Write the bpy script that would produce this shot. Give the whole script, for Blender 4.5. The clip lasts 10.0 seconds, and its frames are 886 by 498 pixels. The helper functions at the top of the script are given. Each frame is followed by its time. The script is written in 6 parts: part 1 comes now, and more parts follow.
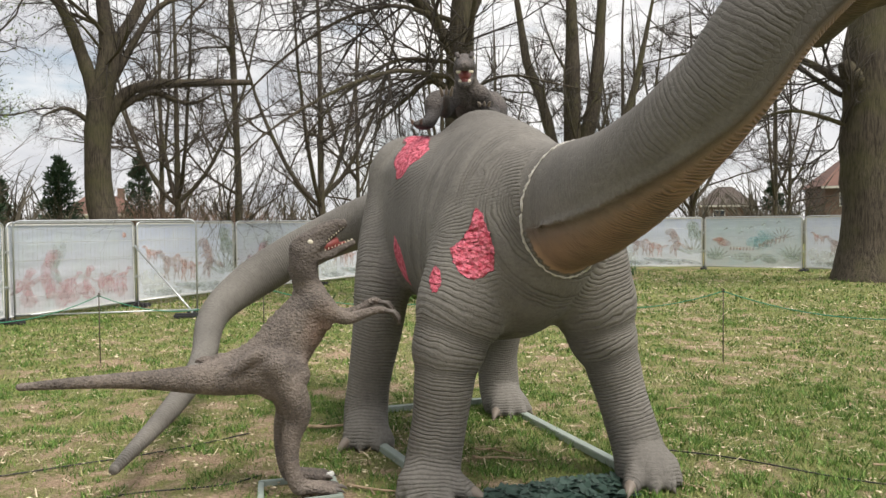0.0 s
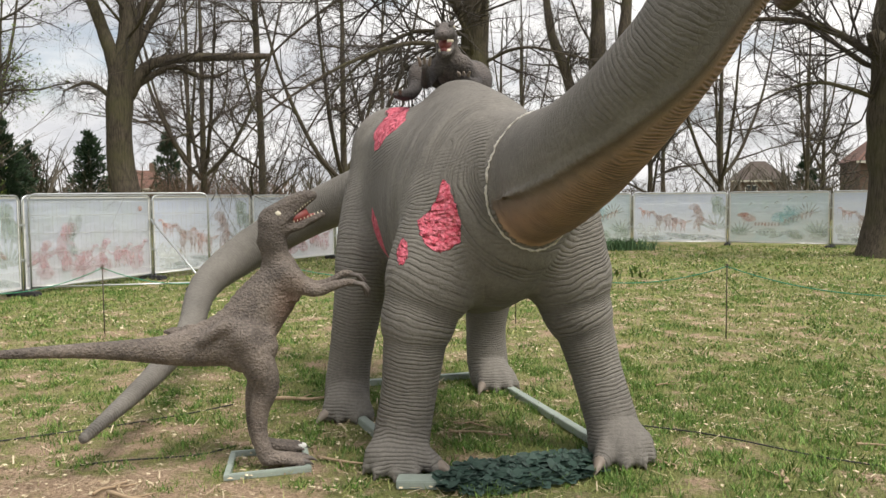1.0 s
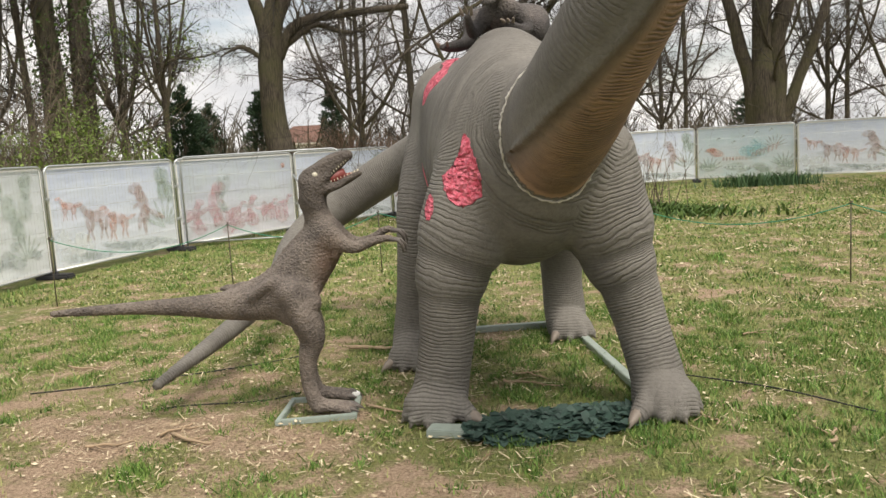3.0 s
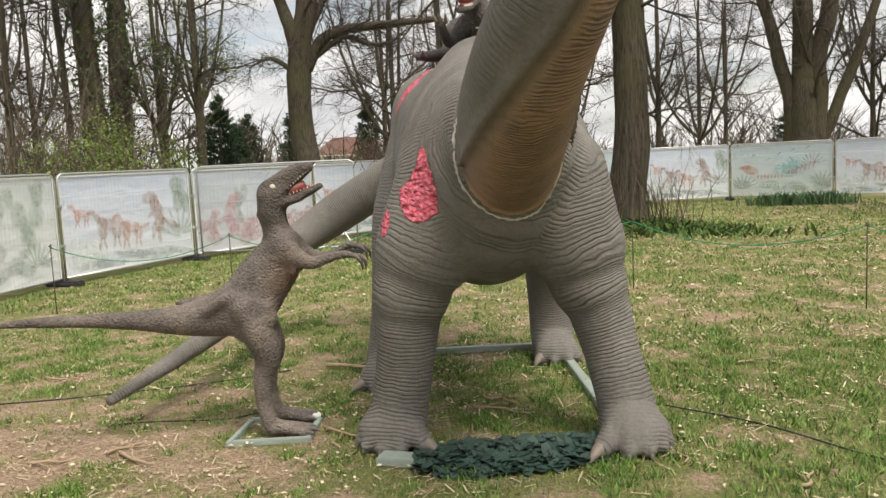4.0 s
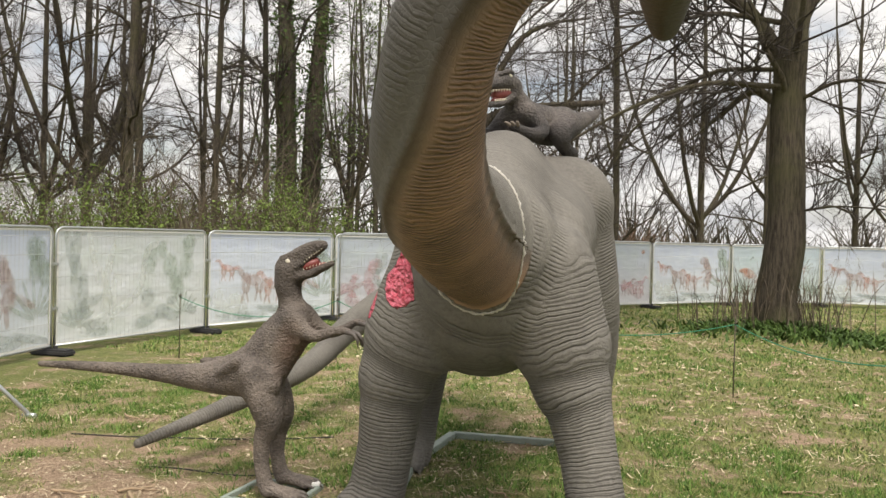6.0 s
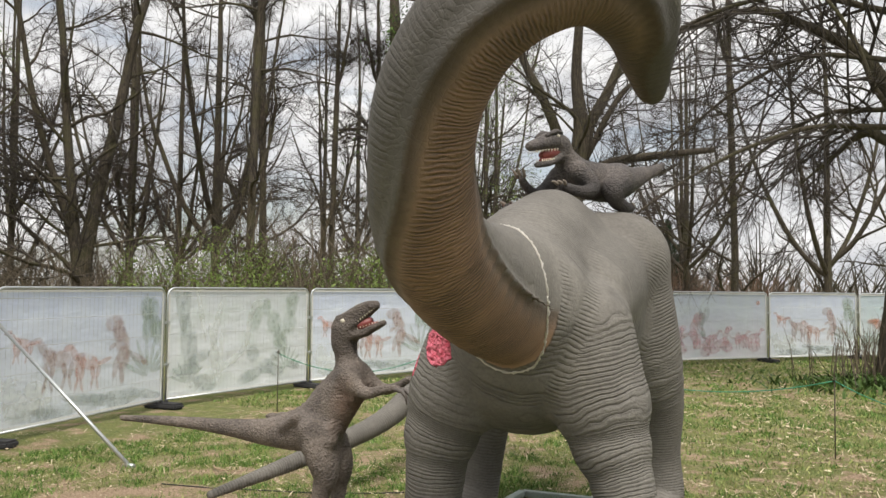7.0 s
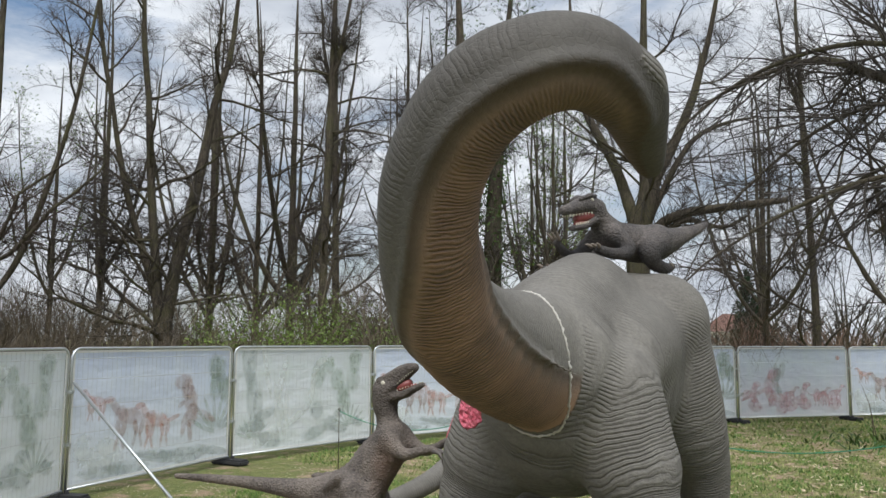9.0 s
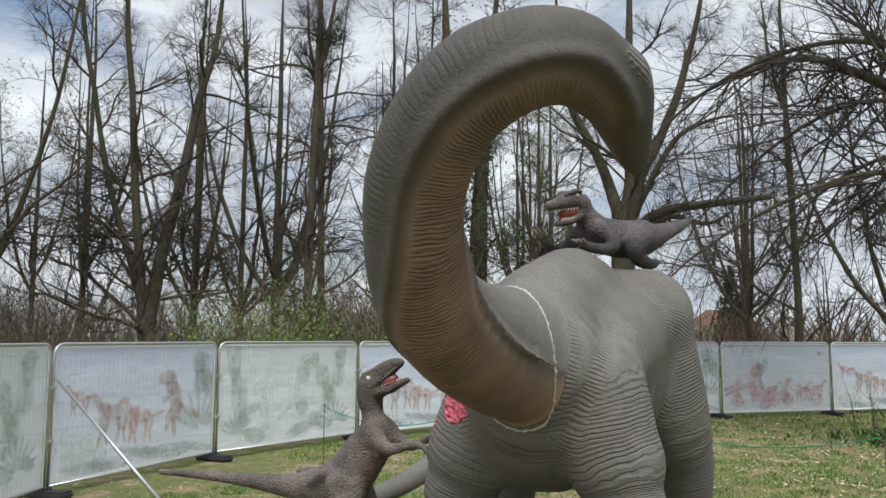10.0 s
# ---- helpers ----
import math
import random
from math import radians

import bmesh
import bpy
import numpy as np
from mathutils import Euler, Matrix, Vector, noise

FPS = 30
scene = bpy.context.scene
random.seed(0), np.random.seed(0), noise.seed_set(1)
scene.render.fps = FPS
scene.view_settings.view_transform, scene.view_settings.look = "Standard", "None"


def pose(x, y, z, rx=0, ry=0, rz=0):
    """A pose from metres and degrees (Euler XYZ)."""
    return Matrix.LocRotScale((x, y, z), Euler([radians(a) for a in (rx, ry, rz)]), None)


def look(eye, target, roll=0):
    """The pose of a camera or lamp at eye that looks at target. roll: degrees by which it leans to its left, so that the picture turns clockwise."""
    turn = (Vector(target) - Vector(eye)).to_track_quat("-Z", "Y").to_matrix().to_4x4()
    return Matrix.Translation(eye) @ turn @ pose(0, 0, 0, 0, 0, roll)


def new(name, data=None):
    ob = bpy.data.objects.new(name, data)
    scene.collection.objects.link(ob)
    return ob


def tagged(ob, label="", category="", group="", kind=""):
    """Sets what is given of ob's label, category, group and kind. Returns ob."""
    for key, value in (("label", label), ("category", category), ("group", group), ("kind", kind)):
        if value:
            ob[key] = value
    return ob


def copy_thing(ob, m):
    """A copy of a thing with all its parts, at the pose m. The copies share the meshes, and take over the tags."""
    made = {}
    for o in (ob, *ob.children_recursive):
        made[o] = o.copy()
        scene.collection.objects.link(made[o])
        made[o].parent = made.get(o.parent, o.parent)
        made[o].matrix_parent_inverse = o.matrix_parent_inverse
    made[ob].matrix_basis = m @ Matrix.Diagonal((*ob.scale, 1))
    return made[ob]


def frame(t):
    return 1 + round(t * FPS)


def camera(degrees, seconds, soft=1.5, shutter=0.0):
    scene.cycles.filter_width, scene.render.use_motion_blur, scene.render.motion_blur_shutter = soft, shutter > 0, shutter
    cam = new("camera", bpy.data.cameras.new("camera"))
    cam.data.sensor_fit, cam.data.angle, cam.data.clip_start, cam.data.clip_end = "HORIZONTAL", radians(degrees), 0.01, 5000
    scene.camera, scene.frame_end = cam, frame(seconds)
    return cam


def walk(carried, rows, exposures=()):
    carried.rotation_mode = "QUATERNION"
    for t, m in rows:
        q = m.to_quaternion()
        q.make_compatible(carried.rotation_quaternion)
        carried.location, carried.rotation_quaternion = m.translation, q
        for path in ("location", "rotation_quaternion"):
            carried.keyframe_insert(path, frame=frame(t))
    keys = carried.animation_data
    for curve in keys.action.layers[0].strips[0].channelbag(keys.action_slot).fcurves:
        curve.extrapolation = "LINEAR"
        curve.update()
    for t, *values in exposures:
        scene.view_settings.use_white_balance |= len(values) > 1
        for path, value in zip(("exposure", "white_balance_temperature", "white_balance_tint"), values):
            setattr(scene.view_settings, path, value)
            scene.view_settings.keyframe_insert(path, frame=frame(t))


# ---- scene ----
cam = camera(57.6, 10.0)
PATH = [
    (0, (0.131, 0.004, 1.925), (0.061, 2.001, 1.858), -0.6),
    (0.5, (0.345, 0.143, 1.923), (0.242, 2.138, 1.825), -0.3),
    (1, (0.562, 0.099, 1.898), (0.414, 2.089, 1.77), -0.5),
    (1.5, (0.793, 0.009, 1.925), (0.598, 1.993, 1.758), -1.1),
    (2, (1.029, 0.006, 1.929), (0.729, 1.973, 1.728), -3.1),
    (2.5, (1.359, 0.108, 1.93), (0.898, 2.04, 1.696), -3.7),
    (2.7, (1.446, 0.163, 1.95), (0.933, 2.079, 1.695), -3.6),
    (3.8, (1.853, 0.564, 1.937), (1.204, 2.44, 1.697), -3.2),
    (4, (1.986, 0.679, 1.92), (1.322, 2.553, 1.702), -2.7),
    (4.5, (2.306, 0.87, 1.933), (1.576, 2.725, 1.766), -1.4),
    (5, (2.604, 0.89, 1.919), (1.748, 2.693, 1.792), -0.5),
    (5.2, (2.742, 0.892, 1.948), (1.83, 2.668, 1.82), -0.5),
    (6.3, (3.427, 1.272, 2.01), (2.263, 2.899, 2.018), 1.9),
    (6.5, (3.553, 1.283, 2.008), (2.331, 2.866, 2.034), 1.7),
    (7, (3.782, 1.402, 2.068), (2.454, 2.894, 2.162), 0.6),
    (7.5, (4.021, 1.517, 2.112), (2.632, 2.945, 2.294), -0.0),
    (8, (4.138, 1.545, 2.129), (2.7, 2.92, 2.338), 0.2),
    (8.5, (4.144, 1.491, 2.138), (2.685, 2.842, 2.35), 0.3),
    (9, (4.143, 1.471, 2.142), (2.688, 2.825, 2.366), 0.3),
    (9.5, (4.138, 1.48, 2.14), (2.694, 2.845, 2.367), 0.1),
    (10, (4.142, 1.474, 2.136), (2.711, 2.854, 2.35), 0.3),
]
walk(cam, [(t, look(eye, target, roll)) for t, eye, target, roll in PATH], [(0, 0.5, 6550, 10), (3, 0.5, 6750, 10), (5, 0.47, 6750, 10), (6.5, 0.45, 6700, 10), (7.5, 0.3, 6250, 9), (8.5, 0.18, 5950, 8), (10, 0.18, 5950, 8)])

# ---- sky and light ----
world = bpy.data.worlds.new("sky")
scene.world = world
world.use_nodes = True
wt = world.node_tree
wt.nodes.clear()
SUN_EL, SUN_AZ = radians(60), radians(130)


def sky_world():
    n, l = wt.nodes.new, wt.links.new
    sky = n("ShaderNodeTexSky")
    sky.sky_type, sky.sun_disc = "NISHITA", False
    sky.sun_elevation, sky.sun_rotation = SUN_EL, SUN_AZ
    sky.air_density, sky.dust_density = 1.2, 2.0
    co = n("ShaderNodeTexCoord")
    mp = n("ShaderNodeMapping")
    mp.inputs["Scale"].default_value = (1.0, 1.0, 3.2)
    l(co.outputs["Generated"], mp.inputs["Vector"])
    nz = n("ShaderNodeTexNoise")
    nz.inputs["Scale"].default_value, nz.inputs["Detail"].default_value, nz.inputs["Roughness"].default_value = 2.6, 8, 0.62
    l(mp.outputs[0], nz.inputs["Vector"])
    ramp = n("ShaderNodeValToRGB")
    ramp.color_ramp.elements[0].position, ramp.color_ramp.elements[0].color = 0.28, (0, 0, 0, 1)
    ramp.color_ramp.elements[1].position, ramp.color_ramp.elements[1].color = 0.48, (1, 1, 1, 1)
    l(nz.outputs["Fac"], ramp.inputs["Fac"])
    nz2 = n("ShaderNodeTexNoise")
    nz2.inputs["Scale"].default_value, nz2.inputs["Detail"].default_value = 5.0, 7
    l(mp.outputs[0], nz2.inputs["Vector"])
    shade = n("ShaderNodeValToRGB")
    shade.color_ramp.elements[0].position, shade.color_ramp.elements[0].color = 0.34, (5.2, 5.3, 5.6, 1)
    shade.color_ramp.elements[1].position, shade.color_ramp.elements[1].color = 0.68, (8.9, 8.75, 8.6, 1)
    l(nz2.outputs["Fac"], shade.inputs["Fac"])
    mix = n("ShaderNodeMix")
    mix.data_type = "RGBA"
    l(ramp.outputs["Color"], mix.inputs["Factor"])
    l(sky.outputs["Color"], mix.inputs["A"])
    l(shade.outputs["Color"], mix.inputs["B"])
    bg = n("ShaderNodeBackground")
    bg.inputs["Strength"].default_value = 0.097
    l(mix.outputs["Result"], bg.inputs["Color"])
    l(bg.outputs[0], n("ShaderNodeOutputWorld").inputs["Surface"])


sky_world()
sun_data = bpy.data.lights.new("sun", "SUN")
sun_data.energy, sun_data.angle, sun_data.color = 2.9, radians(28), (1.0, 0.95, 0.87)
sun = new("sun", sun_data)
sun_way = Vector((math.sin(SUN_AZ) * math.cos(SUN_EL), math.cos(SUN_AZ) * math.cos(SUN_EL), math.sin(SUN_EL)))
sun.matrix_world = look(sun_way * 50, (0, 0, 0))


# ---- materials ----
class Mat:
    """A node material in the making."""

    def __init__(self, name, rough=0.8, color=(0.5, 0.5, 0.5), metal=0.0, spec=0.5):
        self.m = bpy.data.materials.new(name)
        self.m.use_nodes = True
        self.coord = None
        self.t = self.m.node_tree
        self.b = self.t.nodes["Principled BSDF"]
        self.b.inputs["Roughness"].default_value = rough
        self.b.inputs["Metallic"].default_value = metal
        self.b.inputs["Specular IOR Level"].default_value = spec
        self.b.inputs["Base Color"].default_value = (*color, 1)

    def n(self, kind, **kw):
        node = self.t.nodes.new("ShaderNode" + kind)
        for k, v in kw.items():
            if k in ("data_type", "operation", "blend_type", "wave_type", "bands_direction", "wave_profile", "feature", "attribute_name"):
                if k == "data_type":
                    node.data_type = v
                elif k == "operation":
                    node.operation = v
                elif k == "blend_type":
                    node.blend_type = v
                elif k == "feature":
                    node.feature = v
                else:
                    node.attribute_name = v
            else:
                node.inputs[k].default_value = v
        return node

    def l(self, a, b):
        self.t.links.new(a, b)

    def noise(self, scale, detail=4, rough=0.55, vec=None, stretch=None):
        node = self.n("TexNoise", Scale=scale, Detail=detail, Roughness=rough)
        if vec is None:
            vec = self.obj()
        if stretch:
            mp = self.n("Mapping")
            mp.inputs["Scale"].default_value = stretch
            self.l(vec, mp.inputs["Vector"])
            vec = mp.outputs[0]
        self.l(vec, node.inputs["Vector"])
        return node.outputs["Fac"]

    def obj(self):
        if self.coord is None:
            self.coord = self.n("TexCoord")
        return self.coord.outputs["Object"]

    def attr(self, name):
        return self.n("Attribute", attribute_name=name).outputs["Fac"]

    def ramp(self, fac, *stops):
        node = self.n("ValToRGB")
        el = node.color_ramp.elements
        while len(el) < len(stops):
            el.new(0.5)
        for e, (p, c) in zip(el, stops):
            e.position = p
            e.color = (*c, 1) if len(c) == 3 else (c[0], c[0], c[0], 1)
        self.l(fac, node.inputs["Fac"])
        return node.outputs["Color"]

    def math(self, op, a, b=None, clamp=False):
        node = self.n("Math", operation=op)
        node.use_clamp = clamp
        for i, v in enumerate((a, b)):
            if v is None:
                continue
            if isinstance(v, (int, float)):
                node.inputs[i].default_value = v
            else:
                self.l(v, node.inputs[i])
        return node.outputs[0]

    def mix(self, fac, a, b, blend="MIX"):
        node = self.n("Mix", data_type="RGBA", blend_type=blend)
        for key, v in (("Factor", fac), ("A", a), ("B", b)):
            if isinstance(v, (int, float)):
                node.inputs[key].default_value = v
            elif isinstance(v, tuple):
                node.inputs[key].default_value = (*v, 1)
            else:
                self.l(v, node.inputs[key])
        return node.outputs["Result"]

    def color(self, c):
        self.l(c, self.b.inputs["Base Color"])

    def bump(self, height, strength=0.5, dist=0.02):
        node = self.n("Bump", Strength=strength, Distance=dist)
        self.l(height, node.inputs["Height"])
        if self.b.inputs["Normal"].is_linked:
            self.l(self.b.inputs["Normal"].links[0].from_socket, node.inputs["Normal"])
        self.l(node.outputs[0], self.b.inputs["Normal"])


def skin_material(name, base, dark, throat):
    """Painted rubber hide: folds across the limb, fine creases, a browner throat, raw pink patches, grey claws."""
    m = Mat(name, rough=0.72, spec=0.3)
    along, keep, pink, under = m.attr("along"), m.attr("keep"), m.attr("pink"), m.attr("under")
    warp = m.noise(4.0, 3)

    def creases(k, slow, quick):
        """Broad ridges with narrow valleys that wander and run into one another."""
        phase = m.math("ADD", m.math("MULTIPLY", along, k), m.math("MULTIPLY", m.noise(2.6, 2), slow))
        phase = m.math("ADD", phase, m.math("MULTIPLY", m.noise(11.0, 2), quick))
        return m.math("POWER", m.math("ABSOLUTE", m.math("SINE", phase)), 0.55)

    deep = creases(112.0, 9.0, 1.6)
    lesser = creases(205.0, 16.0, 3.0)
    folds = m.math("ADD", m.math("MULTIPLY", deep, 0.75), m.math("MULTIPLY", lesser, 0.25))
    ridge = m.math("SINE", m.math("MULTIPLY", m.math("ADD", along, m.math("MULTIPLY", warp, 0.09)), 285.0))
    ridge = m.math("ADD", m.math("MULTIPLY", ridge, 0.45), m.math("MULTIPLY", lesser, 0.5))
    folds = m.math("ADD", folds, m.math("MULTIPLY", under, m.math("SUBTRACT", ridge, folds)))
    patchy = m.ramp(m.noise(2.2, 3), (0.36, (0.4,)), (0.6, (1.0,)))
    reach = m.math("MULTIPLY", patchy, m.math("POWER", keep, 0.6))
    m.bump(m.math("MULTIPLY", folds, reach), 0.9, 0.014)
    # where limbs meet, level creases go on over the joint
    sep = m.n("SeparateXYZ")
    m.l(m.obj(), sep.inputs[0])
    run = m.math("ADD", sep.outputs["Z"], m.math("MULTIPLY", sep.outputs["Y"], 0.35))
    phase = m.math("ADD", m.math("MULTIPLY", run, 108.0), m.math("MULTIPLY", m.noise(1.7, 2), 22.0))
    phase = m.math("ADD", phase, m.math("MULTIPLY", m.noise(10.0, 2), 2.0))
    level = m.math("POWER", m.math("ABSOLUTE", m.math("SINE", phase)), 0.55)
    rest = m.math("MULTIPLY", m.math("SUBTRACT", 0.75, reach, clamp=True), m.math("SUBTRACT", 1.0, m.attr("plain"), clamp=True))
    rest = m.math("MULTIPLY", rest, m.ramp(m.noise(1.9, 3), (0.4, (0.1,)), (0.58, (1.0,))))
    m.bump(m.math("MULTIPLY", level, rest), 0.9, 0.012)
    cr = m.n("TexVoronoi", Scale=34.0, feature="DISTANCE_TO_EDGE")
    m.l(m.mix(0.05, m.obj(), m.n("TexNoise", Scale=14.0).outputs["Color"]), cr.inputs["Vector"])
    m.bump(m.ramp(cr.outputs["Distance"], (0.0, (0.0,)), (0.12, (1.0,))), 0.3, 0.004)
    big = m.n("TexVoronoi", Scale=7.0, feature="DISTANCE_TO_EDGE")
    m.l(m.mix(0.25, m.obj(), m.n("TexNoise", Scale=5.0).outputs["Color"]), big.inputs["Vector"])
    m.bump(m.ramp(big.outputs["Distance"], (0.0, (0.0,)), (0.035, (1.0,))), 0.16, 0.006)
    m.bump(m.noise(6, 4, 0.6), 0.3, 0.03)
    m.bump(m.noise(95, 3), 0.25, 0.004)
    tone = m.mix(m.ramp(m.noise(1.3, 6, 0.65), (0.32, (0.0,)), (0.7, (1.0,))), dark, base)
    tone = m.mix(m.math("MULTIPLY", m.noise(14, 5, 0.7), 0.35), tone, tuple(min(1, c * 1.45) for c in base))
    tone = m.mix(m.ramp(m.noise(38, 4, 0.7), (0.4, (0.0,)), (0.7, (0.4,))), tone, tuple(c * 0.55 for c in dark))
    tone = m.mix(under, tone, m.mix(m.noise(9, 4), throat, tuple(c * 0.62 for c in throat)))
    # neck tone: dark paint and part of its shading, both in the colour
    tone = m.mix(m.math("MULTIPLY", m.math("MULTIPLY", m.attr("soot"), m.math("SUBTRACT", 1.0, m.math("MULTIPLY", under, 0.6))), m.math("ADD", 0.35, m.math("MULTIPLY", m.noise(3, 4), 0.9)), clamp=True), tone, (0.07, 0.063, 0.057))
    # brown stain at the throat's border, painted together with the shadow beside the fold
    band = m.math("MULTIPLY", m.math("MULTIPLY", under, 5.0, clamp=True), m.math("SUBTRACT", 1.0, m.math("MULTIPLY", under, 1.5), clamp=True))
    tone = m.mix(m.math("MULTIPLY", band, m.math("ADD", 0.35, m.noise(5, 3))), tone, (0.075, 0.052, 0.038))
    # crease valleys painted darker from the fold height, shading put into the colour
    worn_or_shaded = m.math("MULTIPLY", m.math("SUBTRACT", 1.0, folds, clamp=True), reach)
    worn_or_shaded = m.math("ADD", worn_or_shaded, m.math("MULTIPLY", m.math("MULTIPLY", m.math("SUBTRACT", 1.0, level, clamp=True), rest), 0.9))
    tone = m.mix(m.math("MULTIPLY", worn_or_shaded, 0.8, clamp=True), tone, tuple(c * 0.55 for c in dark))
    edge = m.math("ADD", pink, m.math("MULTIPLY", m.math("SUBTRACT", m.noise(28, 3), 0.5), 0.35))
    open_ = m.ramp(edge, (0.49, (0.0,)), (0.53, (1.0,)))
    raw = m.mix(m.ramp(m.noise(34, 4), (0.4, (0.0,)), (0.6, (1.0,))), (0.6, 0.085, 0.13), (0.82, 0.22, 0.29))
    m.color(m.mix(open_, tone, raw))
    m.bump(m.math("MULTIPLY", m.noise(18, 3, 0.5), open_), 1.0, 0.12)
    return m.m


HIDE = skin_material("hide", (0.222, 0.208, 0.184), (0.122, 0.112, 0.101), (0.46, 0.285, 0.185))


def pebble_material(name, base, dark):
    m = Mat(name, rough=0.75, spec=0.3)
    v = m.n("TexVoronoi", Scale=62.0)
    m.l(m.mix(0.06, m.obj(), m.n("TexNoise", Scale=9.0).outputs["Color"]), v.inputs["Vector"])
    lump = m.noise(42, 4, 0.6, stretch=(1.0, 1.0, 1.8))
    m.bump(m.noise(9, 3, 0.6), 0.6, 0.02)
    m.bump(lump, 1.0, 0.016)
    m.bump(v.outputs["Distance"], 0.9, 0.009)
    tone = m.mix(m.ramp(m.noise(4, 6, 0.65), (0.34, (0.0,)), (0.64, (1.0,))), dark, base)
    # relief shading put into the colour: pits darker, lump tops with lighter highlights
    tone = m.mix(m.ramp(lump, (0.34, (0.4,)), (0.54, (0.0,))), tone, tuple(c * 0.5 for c in dark))
    tone = m.mix(m.ramp(lump, (0.52, (0.0,)), (0.74, (0.4,))), tone, tuple(min(1, c * 1.5) for c in base))
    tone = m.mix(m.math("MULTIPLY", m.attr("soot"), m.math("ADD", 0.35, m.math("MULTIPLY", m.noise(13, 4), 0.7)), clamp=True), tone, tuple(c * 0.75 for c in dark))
    m.color(m.mix(m.math("MULTIPLY", m.attr("pink"), m.noise(9, 3)), tone, (0.24, 0.13, 0.09)))
    return m.m


PEBBLE = pebble_material("pebbled_hide", (0.225, 0.188, 0.16), (0.105, 0.089, 0.08))
PEBBLE_DARK = pebble_material("dark_pebbled_hide", (0.15, 0.13, 0.12), (0.06, 0.055, 0.055))


def simple(name, color, rough=0.7, metal=0.0, vary=0.25, scale=8.0, bump=0.2, spec=0.5):
    m = Mat(name, rough=rough, metal=metal, spec=spec)
    dark = tuple(c * (1 - vary) for c in color)
    lite = tuple(min(1, c * (1 + vary)) for c in color)
    m.color(m.mix(m.noise(scale, 6, 0.65), dark, lite))
    if bump:
        m.bump(m.noise(scale * 6, 4), bump, 0.01)
    return m.m


CLAW = simple("claw_horn", (0.2, 0.165, 0.135), 0.55, vary=0.45, scale=14)
NAIL = simple("grey_nail", (0.185, 0.165, 0.145), 0.6, vary=0.35, scale=12)
CLAW_DARK = simple("dark_claw", (0.1, 0.085, 0.075), 0.5, vary=0.3, scale=14)
TOOTH = simple("tooth_ivory", (0.72, 0.66, 0.52), 0.4, vary=0.1)
MOUTH = simple("mouth_red", (0.2, 0.045, 0.04), 0.4, vary=0.35, scale=20)
EYE = simple("eye_ochre", (0.5, 0.46, 0.37), 0.15, vary=0.2, scale=60, bump=0)
SEAM = simple("filler_seam", (0.6, 0.57, 0.52), 0.9, vary=0.35, scale=30, bump=0.8)
STEEL = simple("galvanised_steel", (0.55, 0.57, 0.58), 0.42, 0.85, vary=0.2, scale=9, bump=0.1)
PAINTED = simple("grey_green_painted_steel", (0.3, 0.35, 0.31), 0.6, 0.2, vary=0.3, scale=7)
RUBBER = simple("black_rubber", (0.03, 0.03, 0.032), 0.85, vary=0.4, scale=6)
WIRE = simple("wire", (0.5, 0.52, 0.53), 0.55, 0.2, vary=0.1, bump=0)
ROPE = simple("green_rope", (0.05, 0.24, 0.14), 0.8, vary=0.3, scale=30)
PIN = simple("rusty_pin", (0.09, 0.075, 0.055), 0.8, 0.3, vary=0.4, scale=30)
CABLE = simple("black_cable", (0.02, 0.02, 0.02), 0.6, vary=0.3)
WHITE = simple("white_plastic", (0.75, 0.75, 0.73), 0.5, vary=0.1)
STICK = simple("dry_stick", (0.34, 0.25, 0.16), 0.9, vary=0.45, scale=20, bump=0.5)
NET_LEAF = simple("net_leaf", (0.03, 0.06, 0.047), 0.55, vary=0.5, scale=6, bump=0.1)


def bark_material(name, base, dark, moss):
    m = Mat(name, rough=0.95, spec=0.15)
    ridges = m.noise(9, 5, 0.7, stretch=(2.4, 2.4, 0.3))
    tone = m.mix(m.ramp(ridges, (0.35, (0.0,)), (0.62, (1.0,))), dark, base)
    tone = m.mix(m.ramp(m.noise(0.7, 5, 0.6), (0.46, (0.0,)), (0.66, (0.75,))), tone, moss)
    m.color(tone)
    m.bump(ridges, 0.9, 0.06)
    return m.m


BARK = bark_material("bark", (0.115, 0.096, 0.074), (0.036, 0.03, 0.024), (0.095, 0.092, 0.045))
TWIG = simple("twig_bark", (0.045, 0.037, 0.03), 0.95, vary=0.4, scale=1.5, bump=0)
TWIG_WARM = simple("reddish_twig_bark", (0.062, 0.045, 0.035), 0.95, vary=0.4, scale=1.5, bump=0)


def leaf_material(name, a, b):
    m = Mat(name, rough=0.6, spec=0.3)
    g = m.n("NewGeometry")
    m.color(m.mix(g.outputs["Random Per Island"], a, b))
    m.b.inputs["Subsurface Weight"].default_value = 0.0
    return m.m


SPRING = leaf_material("spring_leaf", (0.085, 0.13, 0.025), (0.17, 0.23, 0.05))
IVY = leaf_material("ivy_leaf", (0.035, 0.07, 0.015), (0.09, 0.15, 0.03))
CONIFER = leaf_material("conifer_needles", (0.018, 0.04, 0.022), (0.05, 0.085, 0.042))
RUSSET = leaf_material("russet_twigs", (0.13, 0.075, 0.052), (0.23, 0.145, 0.1))
THICKET = leaf_material("far_thicket", (0.05, 0.045, 0.03), (0.1, 0.085, 0.06))
SHRUB = leaf_material("bare_hedge_twigs", (0.075, 0.06, 0.042), (0.15, 0.118, 0.082))
BLADE = leaf_material("grass_blade", (0.085, 0.15, 0.03), (0.41, 0.42, 0.16))
TUFT = leaf_material("tuft_blade", (0.045, 0.105, 0.02), (0.2, 0.32, 0.07))
